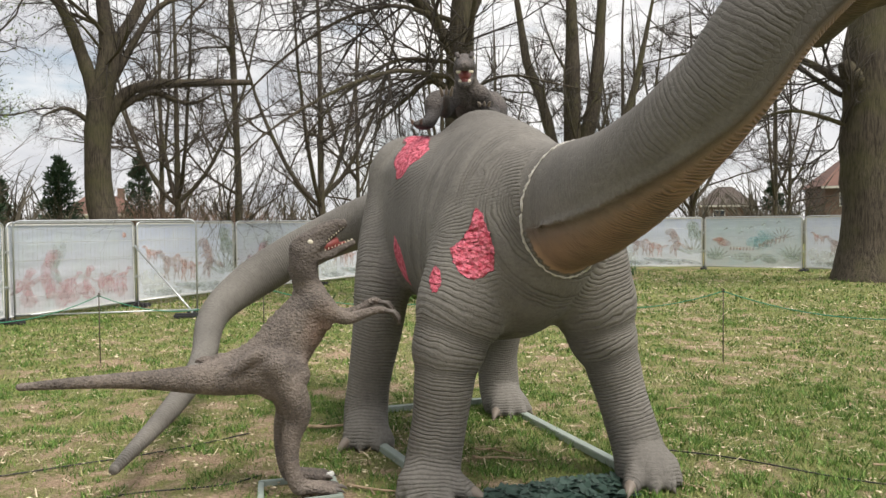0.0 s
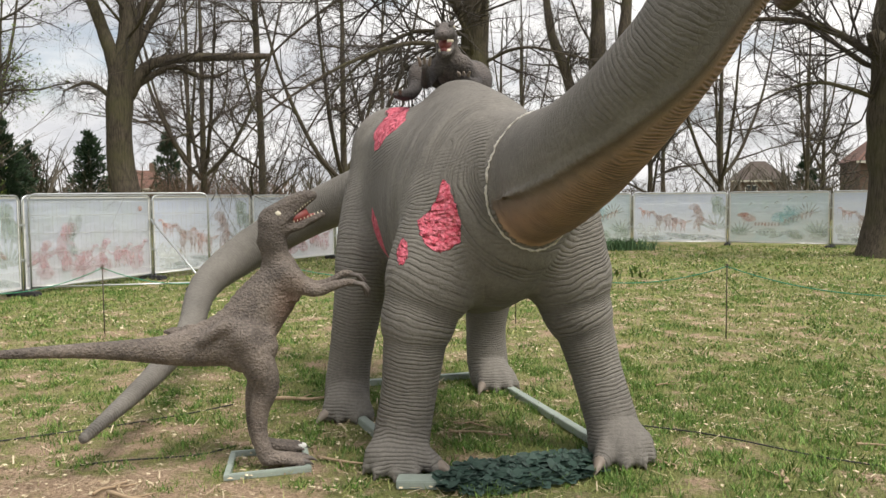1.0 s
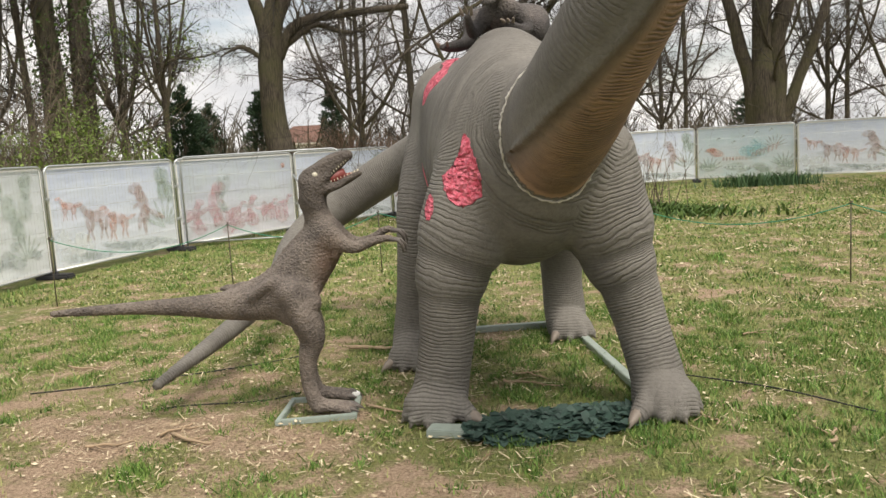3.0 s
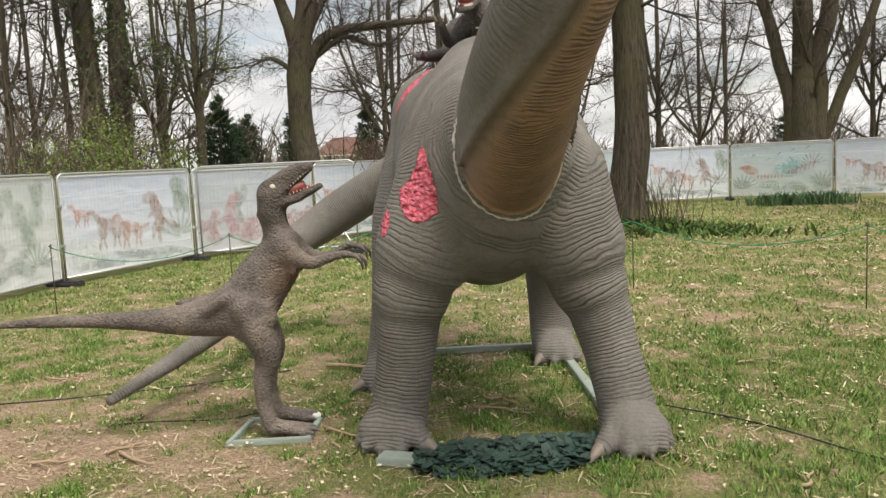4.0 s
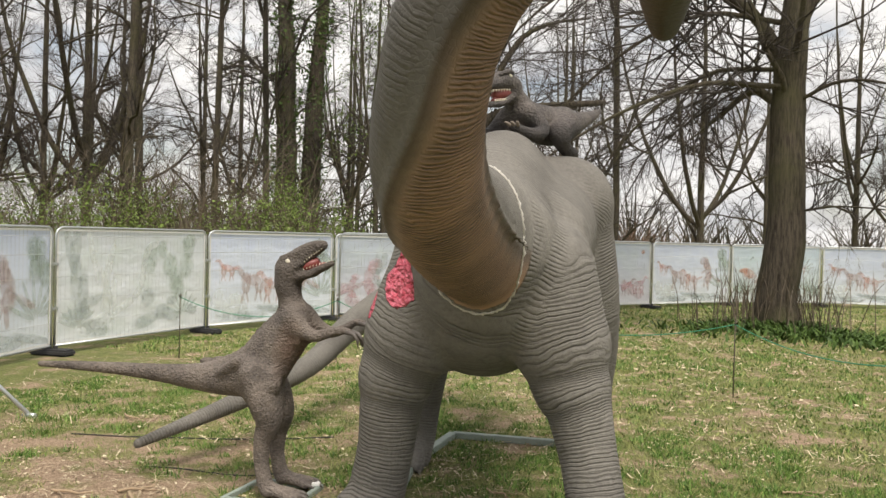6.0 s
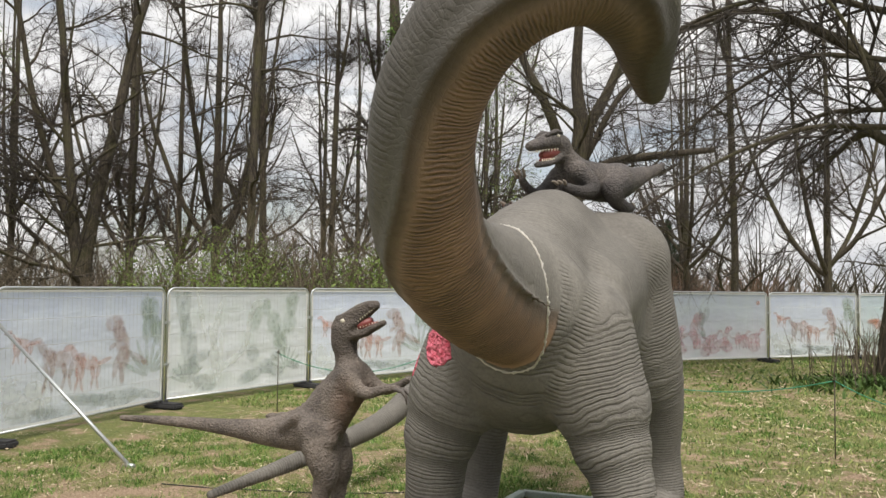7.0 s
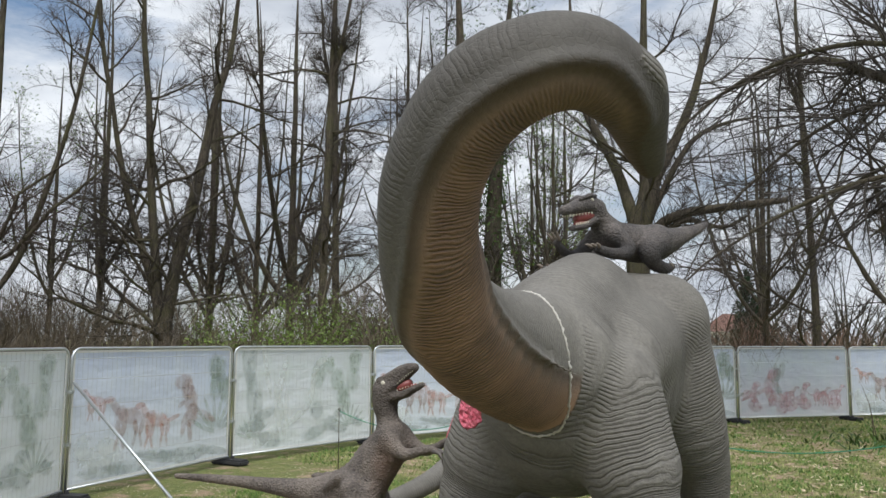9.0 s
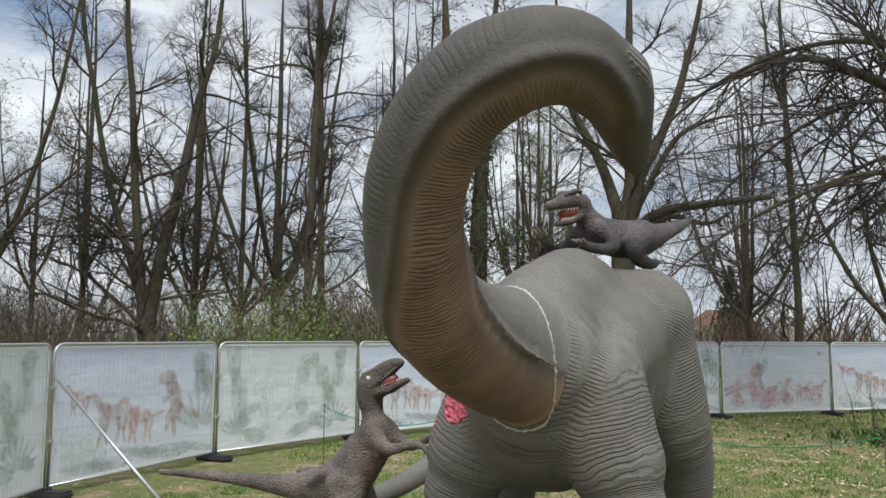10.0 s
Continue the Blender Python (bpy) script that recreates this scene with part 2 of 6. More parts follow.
DAFF = leaf_material("daffodil_leaf", (0.05, 0.11, 0.05), (0.1, 0.17, 0.07))
FALLEN = leaf_material("fallen_leaf", (0.24, 0.16, 0.09), (0.7, 0.6, 0.42))


def ground_material():
    m = Mat("turf", rough=0.95, spec=0.15)
    g = m.attr("grass")
    fine = m.noise(38, 6, 0.75)
    mid = m.noise(4.2, 6, 0.7)
    big = m.noise(0.35, 4)
    green = m.mix(m.ramp(fine, (0.34, (0.0,)), (0.66, (1.0,))), (0.045, 0.075, 0.02), (0.27, 0.3, 0.11))
    green = m.mix(m.ramp(mid, (0.44, (0.0,)), (0.68, (0.55,))), green, (0.34, 0.3, 0.13))
    soil = m.mix(m.ramp(fine, (0.36, (0.0,)), (0.64, (1.0,))), (0.24, 0.165, 0.11), (0.64, 0.48, 0.345))
    soil = m.mix(m.math("MULTIPLY", big, 0.5), soil, (0.3, 0.21, 0.14))
    k = m.math("ADD", g, m.math("MULTIPLY", m.math("SUBTRACT", mid, 0.5), 1.6))
    m.color(m.mix(m.ramp(k, (0.3, (0.0,)), (0.62, (1.0,))), soil, green))
    m.bump(fine, 0.9, 0.04)
    m.bump(m.noise(150, 3), 0.6, 0.015)
    return m.m


TURF = ground_material()


def banner_material(name, top, bottom, blotch):
    """Faded printed mesh cloth, seen from its back, that lets some light through."""
    m = Mat(name, rough=0.9, spec=0.1)
    sep = m.n("SeparateXYZ")
    m.l(m.obj(), sep.inputs[0])
    z = m.math("DIVIDE", sep.outputs["Z"], 2.0)
    c = m.ramp(z, (0.05, bottom), (0.42, tuple((a + b) / 2 for a, b in zip(top, bottom))), (0.85, top))
    c = m.mix(m.ramp(m.noise(1.7, 5, 0.6), (0.45, (0.0,)), (0.68, (0.65,))), c, blotch)
    rib = m.noise(3.0, 2, stretch=(40.0, 1.0, 0.4))
    c = m.mix(m.math("MULTIPLY", rib, 0.35), c, (0.86, 0.88, 0.88))
    m.color(c)
    tr = m.n("BsdfTranslucent")
    m.l(c, tr.inputs["Color"])
    add = m.n("MixShader")
    add.inputs[0].default_value = 0.3
    m.l(m.b.outputs[0], add.inputs[1])
    m.l(tr.outputs[0], add.inputs[2])
    m.l(add.outputs[0], m.t.nodes["Material Output"].inputs["Surface"])
    m.bump(m.noise(1.4, 3, stretch=(1.0, 1.0, 2.0)), 0.5, 0.12)
    return m.m


CLOTHS = {
    "herd": banner_material("banner_herd", (0.6, 0.67, 0.86), (0.85, 0.89, 0.91), (0.74, 0.8, 0.9)),
    "jungle": banner_material("banner_jungle", (0.7, 0.74, 0.79), (0.85, 0.88, 0.88), (0.59, 0.66, 0.62)),
    "red": banner_material("banner_red", (0.5, 0.56, 0.68), (0.72, 0.7, 0.74), (0.56, 0.64, 0.66)),
    "title": banner_material("banner_title", (0.52, 0.62, 0.72), (0.66, 0.7, 0.66), (0.5, 0.64, 0.66)),
}


def ink(name, color):
    """Print that has faded in blotches and lets the cloth show."""
    m = Mat(name, rough=0.95, spec=0.1)
    m.color(m.mix(m.noise(7, 4), tuple(c * 0.85 for c in color), tuple(min(1, c * 1.12) for c in color)))
    clear = m.n("BsdfTransparent")
    mix = m.n("MixShader")
    m.l(m.math("MULTIPLY", m.ramp(m.noise(4.5, 5, 0.7), (0.3, (0.1,)), (0.64, (0.5,))), m.ramp(m.attr("body"), (0.0, (0.0,)), (0.6, (1.0,)))), mix.inputs[0])
    m.l(clear.outputs[0], mix.inputs[1])
    m.l(m.b.outputs[0], mix.inputs[2])
    m.l(mix.outputs[0], m.t.nodes["Material Output"].inputs["Surface"])
    return m.m


INK_BROWN = ink("faded_brown_print", (0.43, 0.27, 0.21))
INK_RED = ink("faded_red_print", (0.62, 0.4, 0.42))
INK_GREEN = ink("faded_green_print", (0.42, 0.5, 0.42))
INK_WHITE = ink("faded_white_print", (0.8, 0.83, 0.81))
INK_ORANGE = ink("faded_orange_print", (0.6, 0.29, 0.2))
INK_GREY = ink("faded_grey_green_print", (0.45, 0.5, 0.48))
INK_TEAL = ink("faded_teal_print", (0.42, 0.66, 0.68))
BRICK = simple("brown_brick", (0.15, 0.098, 0.074), 0.9, vary=0.3, scale=2.5)
ROOF = simple("red_brown_roof_tile", (0.15, 0.08, 0.062), 0.85, vary=0.3, scale=3)
ROOF_DARK = simple("dark_roof_tile", (0.085, 0.066, 0.058), 0.85, vary=0.3, scale=3)
GLASS = simple("dark_window_glass", (0.05, 0.06, 0.07), 0.1, vary=0.2, bump=0)
RENDERED = simple("cream_render", (0.6, 0.57, 0.5), 0.9, vary=0.1)


# ---- mesh helpers ----
def mesh_ob(name, verts, faces, mats, parent=None, label="", smooth=True, index=None):
    me = bpy.data.meshes.new(name)
    me.from_pydata([tuple(v) for v in verts] if not isinstance(verts, np.ndarray) else verts.tolist(), [], faces if isinstance(faces, list) else faces.tolist())
    for m in mats if isinstance(mats, (list, tuple)) else [mats]:
        me.materials.append(m)
    if smooth:
        me.polygons.foreach_set("use_smooth", np.ones(len(me.polygons), bool))
    if index is not None:
        me.polygons.foreach_set("material_index", np.asarray(index, np.int32))
    me.update()
    ob = new(name, me)
    if parent:
        ob.parent = parent
    if label:
        ob["label"] = label
    return ob


def part(name, bm, material, parent, label=""):
    """Links a bmesh as one mesh object under a thing or under a part."""
    me = bpy.data.meshes.new(name)
    bm.to_mesh(me)
    bm.free()
    me.materials.append(material)
    ob = new(name, me)
    if parent:
        ob.parent = parent
    if label:
        ob["label"] = label
    return ob


def box(bm, lo, hi, bevel=0.0):
    r = bmesh.ops.create_cube(bm, size=1, matrix=Matrix.Translation([(a + b) / 2 for a, b in zip(lo, hi)]) @ Matrix.Diagonal([b - a for a, b in zip(lo, hi)] + [1]))
    if bevel:
        es = list({e for v in r["verts"] for e in v.link_edges})
        bmesh.ops.bevel(bm, geom=es, offset=bevel, segments=2, affect="EDGES")


class Soup:
    """Vertices and faces gathered before one mesh is made of them."""

    def __init__(self):
        self.v, self.f, self.n, self.i = [], [], 0, []

    def add(self, v, f, index=0):
        self.v.append(np.asarray(v, float))
        self.f.extend([tuple(int(k) + self.n for k in q) for q in f])
        self.i.extend([index] * len(f))
        self.n += len(v)

    def tube(self, pts, radii, sides=6, index=0, cap=True):
        pts = np.asarray(pts, float)
        radii = np.broadcast_to(np.asarray(radii, float), (len(pts),))
        tan = np.gradient(pts, axis=0)
        tan /= np.linalg.norm(tan, axis=1)[:, None] + 1e-9
        ref = np.array([0, 0, 1.0]) if abs(tan[0][2]) < 0.8 else np.array([1.0, 0, 0])
        u = np.cross(tan[0], ref)
        u /= np.linalg.norm(u)
        ang = np.arange(sides) * 2 * math.pi / sides
        rings = []
        for p, t, r in zip(pts, tan, radii):
            u = u - t * (u @ t)
            u /= np.linalg.norm(u) + 1e-9
            w = np.cross(t, u)
            rings.append(p + r * (np.cos(ang)[:, None] * u + np.sin(ang)[:, None] * w))
        v = np.vstack(rings)
        f = []
        for k in range(len(pts) - 1):
            for s in range(sides):
                a, b = k * sides + s, k * sides + (s + 1) % sides
                f.append((a, b, b + sides, a + sides))
        if cap:
            f.append(tuple(range(sides))[::-1])
            f.append(tuple(range(len(v) - sides, len(v))))
        self.add(v, f, index)

    def ob(self, name, mats, parent=None, label="", smooth=True):
        return mesh_ob(name, np.vstack(self.v), self.f, mats, parent, label, smooth, self.i if isinstance(mats, (list, tuple)) else None)


def curve_rows(rows, n):
    """Catmull-Rom through the rows, n steps a span."""
    c = np.array(rows, float)
    e = np.vstack([2 * c[0] - c[1], c, 2 * c[-1] - c[-2]])
    out = []
    for i in range(len(c) - 1):
        a, b, d, g = e[i:i + 4]
        for u in np.arange(n) / n:
            out.append(0.5 * (2 * b + (d - a) * u + (2 * a - 5 * b + 4 * d - g) * u * u + (3 * b - a - 3 * d + g) * u ** 3))
    out.append(c[-1])
    return np.array(out)


def seg_dist(a, b, p, side):
    """Distance to one elliptic cone of a limb, and how far along it the nearest place is."""
    ax = b[:3] - a[:3]
    ln = math.sqrt(ax @ ax) + 1e-9
    w = ax / ln
    u = np.cross(w, (0, 0, 1.0))
    if np.linalg.norm(u) < 0.45:
        u = np.asarray(side) - w * (w @ np.asarray(side))
    u /= np.linalg.norm(u)
    v = np.cross(u, w)
    q = p - a[:3]
    t = np.clip((q @ w) / ln, 0, 1)
    q = q - t[..., None] * ax
    ru, rv = a[3] + t * (b[3] - a[3]), a[4] + t * (b[4] - a[4])
    rm = np.minimum(ru, rv)
    x, y, z = q @ u / ru, q @ v / rv, q @ w / rm
    k = np.sqrt(x * x + y * y + z * z)
    g = np.sqrt((x / ru) ** 2 + (y / rv) ** 2 + (z / rm) ** 2) + 1e-6
    return np.where(k > 1e-4, (k - 1) * k / g, -rm), t


def sculpt(limbs, vox, blend=0.1, floor_z=None):
    """One skin over a set of limbs. limbs: (rows of x y z r [r2], blend or None). Returns vertices, quads and, per vertex, the limb and the length along it."""
    sets = []
    for rows, k in limbs:
        rows = [(*r, r[3]) if len(r) == 4 else r for r in rows]
        s = curve_rows(rows, 4)
        s[:, 3:] = np.maximum(s[:, 3:], vox * 0.6)
        sets.append((s, k or blend))
    lo = np.min([(s[:, :3] - s[:, 3:].max(1)[:, None]).min(0) for s, _ in sets], 0) - 0.1
    hi = np.max([(s[:, :3] + s[:, 3:].max(1)[:, None]).max(0) for s, _ in sets], 0) + 0.1
    dim = np.ceil((hi - lo) / vox).astype(int) + 1
    axes = [lo[i] + vox * np.arange(dim[i]) for i in range(3)]
    field = np.full(dim, 0.6, np.float32)
    side = (0.93, 0.37, 0.0)
    for s, k in sets:
        m = 0.2 + k
        plo = np.clip(((s[:, :3] - s[:, 3:].max(1)[:, None]).min(0) - m - lo) / vox, 0, dim - 1).astype(int)
        phi = np.clip(((s[:, :3] + s[:, 3:].max(1)[:, None]).max(0) + m - lo) / vox + 1, 1, dim).astype(int)
        loc = np.full(phi - plo, 0.6, np.float32)
        for a, b in zip(s[:-1], s[1:]):
            r = max(a[3:].max(), b[3:].max()) + m
            slo = np.clip((np.minimum(a[:3], b[:3]) - r - lo) / vox, plo, phi - 1).astype(int)
            shi = np.clip((np.maximum(a[:3], b[:3]) + r - lo) / vox + 1, plo + 1, phi).astype(int)
            g = np.stack(np.meshgrid(*[axes[i][slo[i]:shi[i]] for i in range(3)], indexing="ij"), -1)
            d = seg_dist(a, b, g, side)[0]
            sl = tuple(slice(slo[i] - plo[i], shi[i] - plo[i]) for i in range(3))
            loc[sl] = np.minimum(loc[sl], d)
        sl = tuple(slice(plo[i], phi[i]) for i in range(3))
        old = field[sl]
        h = np.clip(0.5 + 0.5 * (old - loc) / k, 0, 1)
        field[sl] = loc * h + old * (1 - h) - k * h * (1 - h)
    neg = field < 0
    n0 = dim - 1
    cnt = np.zeros(n0, np.int8)
    corner = [(i, j, k) for i in (0, 1) for j in (0, 1) for k in (0, 1)]
    for i, j, k in corner:
        cnt += neg[i:i + n0[0], j:j + n0[1], k:k + n0[2]]
    cells = np.argwhere((cnt > 0) & (cnt < 8))
    idx = np.full(n0, -1, np.int32)
    idx[tuple(cells.T)] = np.arange(len(cells))
    val = {c: field[cells[:, 0] + c[0], cells[:, 1] + c[1], cells[:, 2] + c[2]] for c in corner}
    acc, num = np.zeros((len(cells), 3)), np.zeros(len(cells))
    for c in corner:
        for ax in range(3):
            if c[ax]:
                continue
            d = list(c)
            d[ax] = 1
            a, b = val[c], val[tuple(d)]
            x = (a < 0) != (b < 0)
            t = np.where(x, a / np.where(x, a - b, 1), 0)
            pos = np.tile(np.array(c, float), (len(cells), 1))
            pos[:, ax] = t
            acc += pos * x[:, None]
            num += x
    verts = lo + vox * (cells + acc / num[:, None])
    faces = []
    for ax in range(3):
        b1, b2 = (ax + 1) % 3, (ax + 2) % 3
        sl0, sl1 = [slice(None)] * 3, [slice(None)] * 3
        sl0[ax], sl1[ax] = slice(0, -1), slice(1, None)
        x = neg[tuple(sl0)] != neg[tuple(sl1)]
        e = np.argwhere(x)
        e = e[(e[:, b1] > 0) & (e[:, b2] > 0) & (e[:, b1] < n0[b1]) & (e[:, b2] < n0[b2])]
        inside = neg[tuple(e.T)]
        q = []
        for da, db in ((1, 1), (0, 1), (0, 0), (1, 0)):
            o = e.copy()
            o[:, b1] -= da
            o[:, b2] -= db
            q.append(idx[tuple(o.T)])
        q = np.stack(q, 1)
        q[~inside] = q[~inside][:, ::-1]
        faces.append(q)
    faces = np.vstack(faces)
    # relax once so that the grid does not show
    tot, deg = np.zeros_like(verts), np.zeros(len(verts))
    for k in range(4):
        np.add.at(tot, faces[:, k], verts[faces[:, (k + 1) % 4]])
        np.add.at(deg, faces[:, k], 1)
    verts = verts * 0.45 + 0.55 * tot / deg[:, None]
    if floor_z is not None:
        verts[:, 2] = np.maximum(verts[:, 2], floor_z)
    best, along, second, which, under = np.full(len(verts), 9.0), np.zeros(len(verts)), np.full(len(verts), 9.0), np.zeros(len(verts), int), np.zeros(len(verts))
    for n, (s, _) in enumerate(sets):
        run, mine, mu = 0.0, np.full(len(verts), 9.0), np.zeros(len(verts))
        for a, b in zip(s[:-1], s[1:]):
            ln = np.linalg.norm(b[:3] - a[:3])
            near = np.linalg.norm(verts - (a[:3] + b[:3]) / 2, axis=1) < ln + max(a[3:].max(), b[3:].max()) + 0.25
            d, t = seg_dist(a, b, verts[near], side)
            better = d < mine[near]
            where = np.flatnonzero(near)[better]
            mine[where], mu[where] = d[better], run + t[better] * ln
            run += ln
        win = mine < best
        second = np.where(win, best, np.minimum(second, mine))
        best, along, which = np.where(win, mine, best), np.where(win, mu, along), np.where(win, n, which)
    keep = np.clip((second - best) / 0.09, 0, 1)
    ea = np.concatenate([faces[:, k] for k in range(4)])
    eb = np.concatenate([faces[:, (k + 1) % 4] for k in range(4)])
    same = which[ea] == which[eb]
    sa, sb = ea[same], eb[same]
    deg = np.bincount(sa, minlength=len(verts)) + 1.0
    for _ in range(14):
        along = (along + np.bincount(sa, along[sb], len(verts))) / deg
    deg = np.bincount(ea, minlength=len(verts)) + 1.0
    for _ in range(4):
        keep = (keep + np.bincount(ea, keep[eb], len(verts))) / deg
    cut = np.zeros(len(verts))
    cut[ea[~same]] = 1
    for _ in range(2):
        cut = np.maximum(cut, np.where(np.bincount(ea, cut[eb], len(verts)) > 0, 1, 0))
    for _ in range(3):
        cut = np.maximum(cut, np.bincount(ea, cut[eb], len(verts)) / np.maximum(deg - 1, 1) * 0.9)
    keep = np.clip((keep - 0.12) / 0.88, 0, 1) * (1 - np.clip(cut, 0, 1))
    return verts, faces, which, along, keep, sets


def statue(name, limbs, vox, blend, mats, extra=None, attrs=None, floor_z=0.004):
    """A statue as one mesh: the skin with its per-vertex values, and claws, teeth and eyes joined to it."""
    v, f, which, along, keep, sets = sculpt(limbs, vox, blend, floor_z)
    vals = {"along": along, "keep": keep, "pink": np.zeros(len(v)), "under": np.zeros(len(v))}
    if attrs:
        attrs(v, which, vals, sets)
    if callable(extra):
        extra = extra(v)
    n, index = len(v), [0] * len(f)
    faces = f.tolist()
    if extra:
        faces += [tuple(k + n for k in q) for q in extra.f]
        index += extra.i
        v = np.vstack([v] + extra.v)
    ob = mesh_ob(name, v, faces, mats, index=index)
    for key, a in vals.items():
        at = ob.data.attributes.new(key, "FLOAT", "POINT")
        full = np.zeros(len(v), np.float32)
        full[:n] = a
        at.data.foreach_set("value", full)
    return ob


def claw(soup, base, tip, r, bend=0.03, index=1, sides=7):
    base, tip = np.array(base, float), np.array(tip, float)
    u = np.linspace(0, 1, 5)[:, None]
    pts = base + (tip - base) * u + np.array([0, 0, 1.0]) * bend * (4 * u * (1 - u))
    soup.tube(pts, r * np.array([1.0, 0.95, 0.75, 0.45, 0.06]), sides, index)

# ---- ground ----
FENCE = [(-4.9, 2.6), (-7.25, 5.25), (-8.69, 8.44), (-9.19, 11.9), (-8.95, 15.39), (-7.76, 18.69), (-6.35, 21.9), (-4.69, 25.05), (-3.12, 28.18), (-0.75, 30.5), (2.12, 31.8), (5.51, 31.47), (8.98, 31.01), (12.06, 29.34), (14.9, 27.3), (17.3, 24.8)]


def grassiness(x, y):
    """How thick the turf is: worn where people stand and under the statues."""
    n = noise.fractal(Vector((x * 1.9, y * 1.5, 0)), 0.55, 2.1, 6) * 0.36
    n += noise.noise(Vector((x * 0.16 + 4, y * 0.16, 3))) * 0.2
    g = 0.62 + n
    worn_or_shaded = math.exp(-((x + 0.6) / 4.2) ** 2 - ((y - 4.2) / 1.5) ** 2)
    return g - 0.17 * worn_or_shaded - 0.12 * math.exp(-((x + 2.6) / 1.3) ** 2 - ((y - 5.6) / 1.0) ** 2)


def ground_z(x, y):
    z = 0.018 * noise.noise(Vector((x * 0.5, y * 0.5, 7)))
    return z + 0.26 * math.exp(-((x + 0.14) ** 2 + (y - 20.2) ** 2) / 3.0) + 0.22 * math.exp(-((x - 11.35) ** 2 + (y - 23.4) ** 2) / 4.0)


def build_ground():
    def steps(a, b, fine, lo, hi):
        out, x = [], a
        while x < b:
            out.append(x)
            d = 0 if lo <= x <= hi else min(abs(x - lo), abs(x - hi))
            x += fine + d * 0.16
        return out + [b]
    xs = steps(-600, 600, 0.14, -9, 12)
    ys = steps(-300, 700, 0.14, 2, 26)
    v = [(x, y, ground_z(x, y) if abs(x) < 40 and y < 60 else 0) for y in ys for x in xs]
    w = len(xs)
    f = [(j * w + i, j * w + i + 1, j * w + w + i + 1, j * w + w + i) for j in range(len(ys) - 1) for i in range(w - 1)]
    ob = mesh_ob("ground", v, f, TURF)
    at = ob.data.attributes.new("grass", "FLOAT", "POINT")
    at.data.foreach_set("value", np.array([grassiness(p[0], p[1]) if abs(p[0]) < 40 and p[1] < 60 else 0.65 for p in v], np.float32))
    return tagged(ob, "patchy spring park lawn with worn brown earth and leaf litter", "ground", kind="structure")


build_ground()


GX0, GY0, GSTEP = -12.0, 0.0, 0.1
GRID = np.array([[(grassiness(GX0 + i * GSTEP, GY0 + j * GSTEP), ground_z(GX0 + i * GSTEP, GY0 + j * GSTEP)) for i in range(290)] for j in range(330)])


def lawn_at(x, y):
    """Thickness and height of the lawn at many places."""
    i = np.clip(((x - GX0) / GSTEP).round().astype(int), 0, 289)
    j = np.clip(((y - GY0) / GSTEP).round().astype(int), 0, 329)
    return GRID[j, i, 0], GRID[j, i, 1]


def blades(name, label, mat, seed, sets):
    rng = np.random.default_rng(seed)
    vs = []
    for count, x0, x1, y0, y1, h, w, per, wide, thin in sets:
        cx, cy = rng.uniform(x0, x1, count), rng.uniform(y0, y1, count)
        g, _ = lawn_at(cx, cy)
        ok = rng.random(count) < (g - thin) * 2.4
        cx, cy = cx[ok], cy[ok]
        size = rng.uniform(0.5, 1.4, len(cx))
        x = np.repeat(cx, per) + rng.normal(0, wide, len(cx) * per) * np.repeat(size, per)
        y = np.repeat(cy, per) + rng.normal(0, wide, len(cx) * per) * np.repeat(size, per)
        z = lawn_at(x, y)[1]
        n = len(x)
        a, hh = rng.uniform(0, 6.283, n), h * rng.uniform(0.5, 1.4, n) * np.repeat(size, per)
        c, s = np.cos(a) * w, np.sin(a) * w
        lx, ly = rng.normal(0, 0.55, n) * hh, rng.normal(0, 0.55, n) * hh
        vs.append(np.stack([np.stack([x - c, y - s, z - 0.004], 1), np.stack([x + c, y + s, z - 0.004], 1), np.stack([x + lx, y + ly, z + hh], 1)], 1).reshape(-1, 3))
    v = np.vstack(vs)
    tagged(mesh_ob(name, v, np.arange(len(v)).reshape(-1, 3), mat, smooth=False), label, "grass", kind="stuff")


blades("grass", "short uneven spring grass", BLADE, 5, ((90000, -6.5, 6.5, 2.6, 9.5, 0.035, 0.005, 1, 0.0, 0.25), (60000, -9, 11, 9.5, 18, 0.04, 0.011, 1, 0.0, 0.25), (26000, -9, 14, 18, 31, 0.05, 0.025, 1, 0.0, 0.25)))
blades("grass_tufts", "darker green tufts of longer grass", TUFT, 6, ((5200, -6.5, 6.5, 2.6, 9.5, 0.05, 0.006, 30, 0.045, 0.4), (2600, -9, 11, 9.5, 18, 0.05, 0.011, 20, 0.08, 0.42), (700, -9, 14, 18, 31, 0.07, 0.02, 14, 0.15, 0.38)))


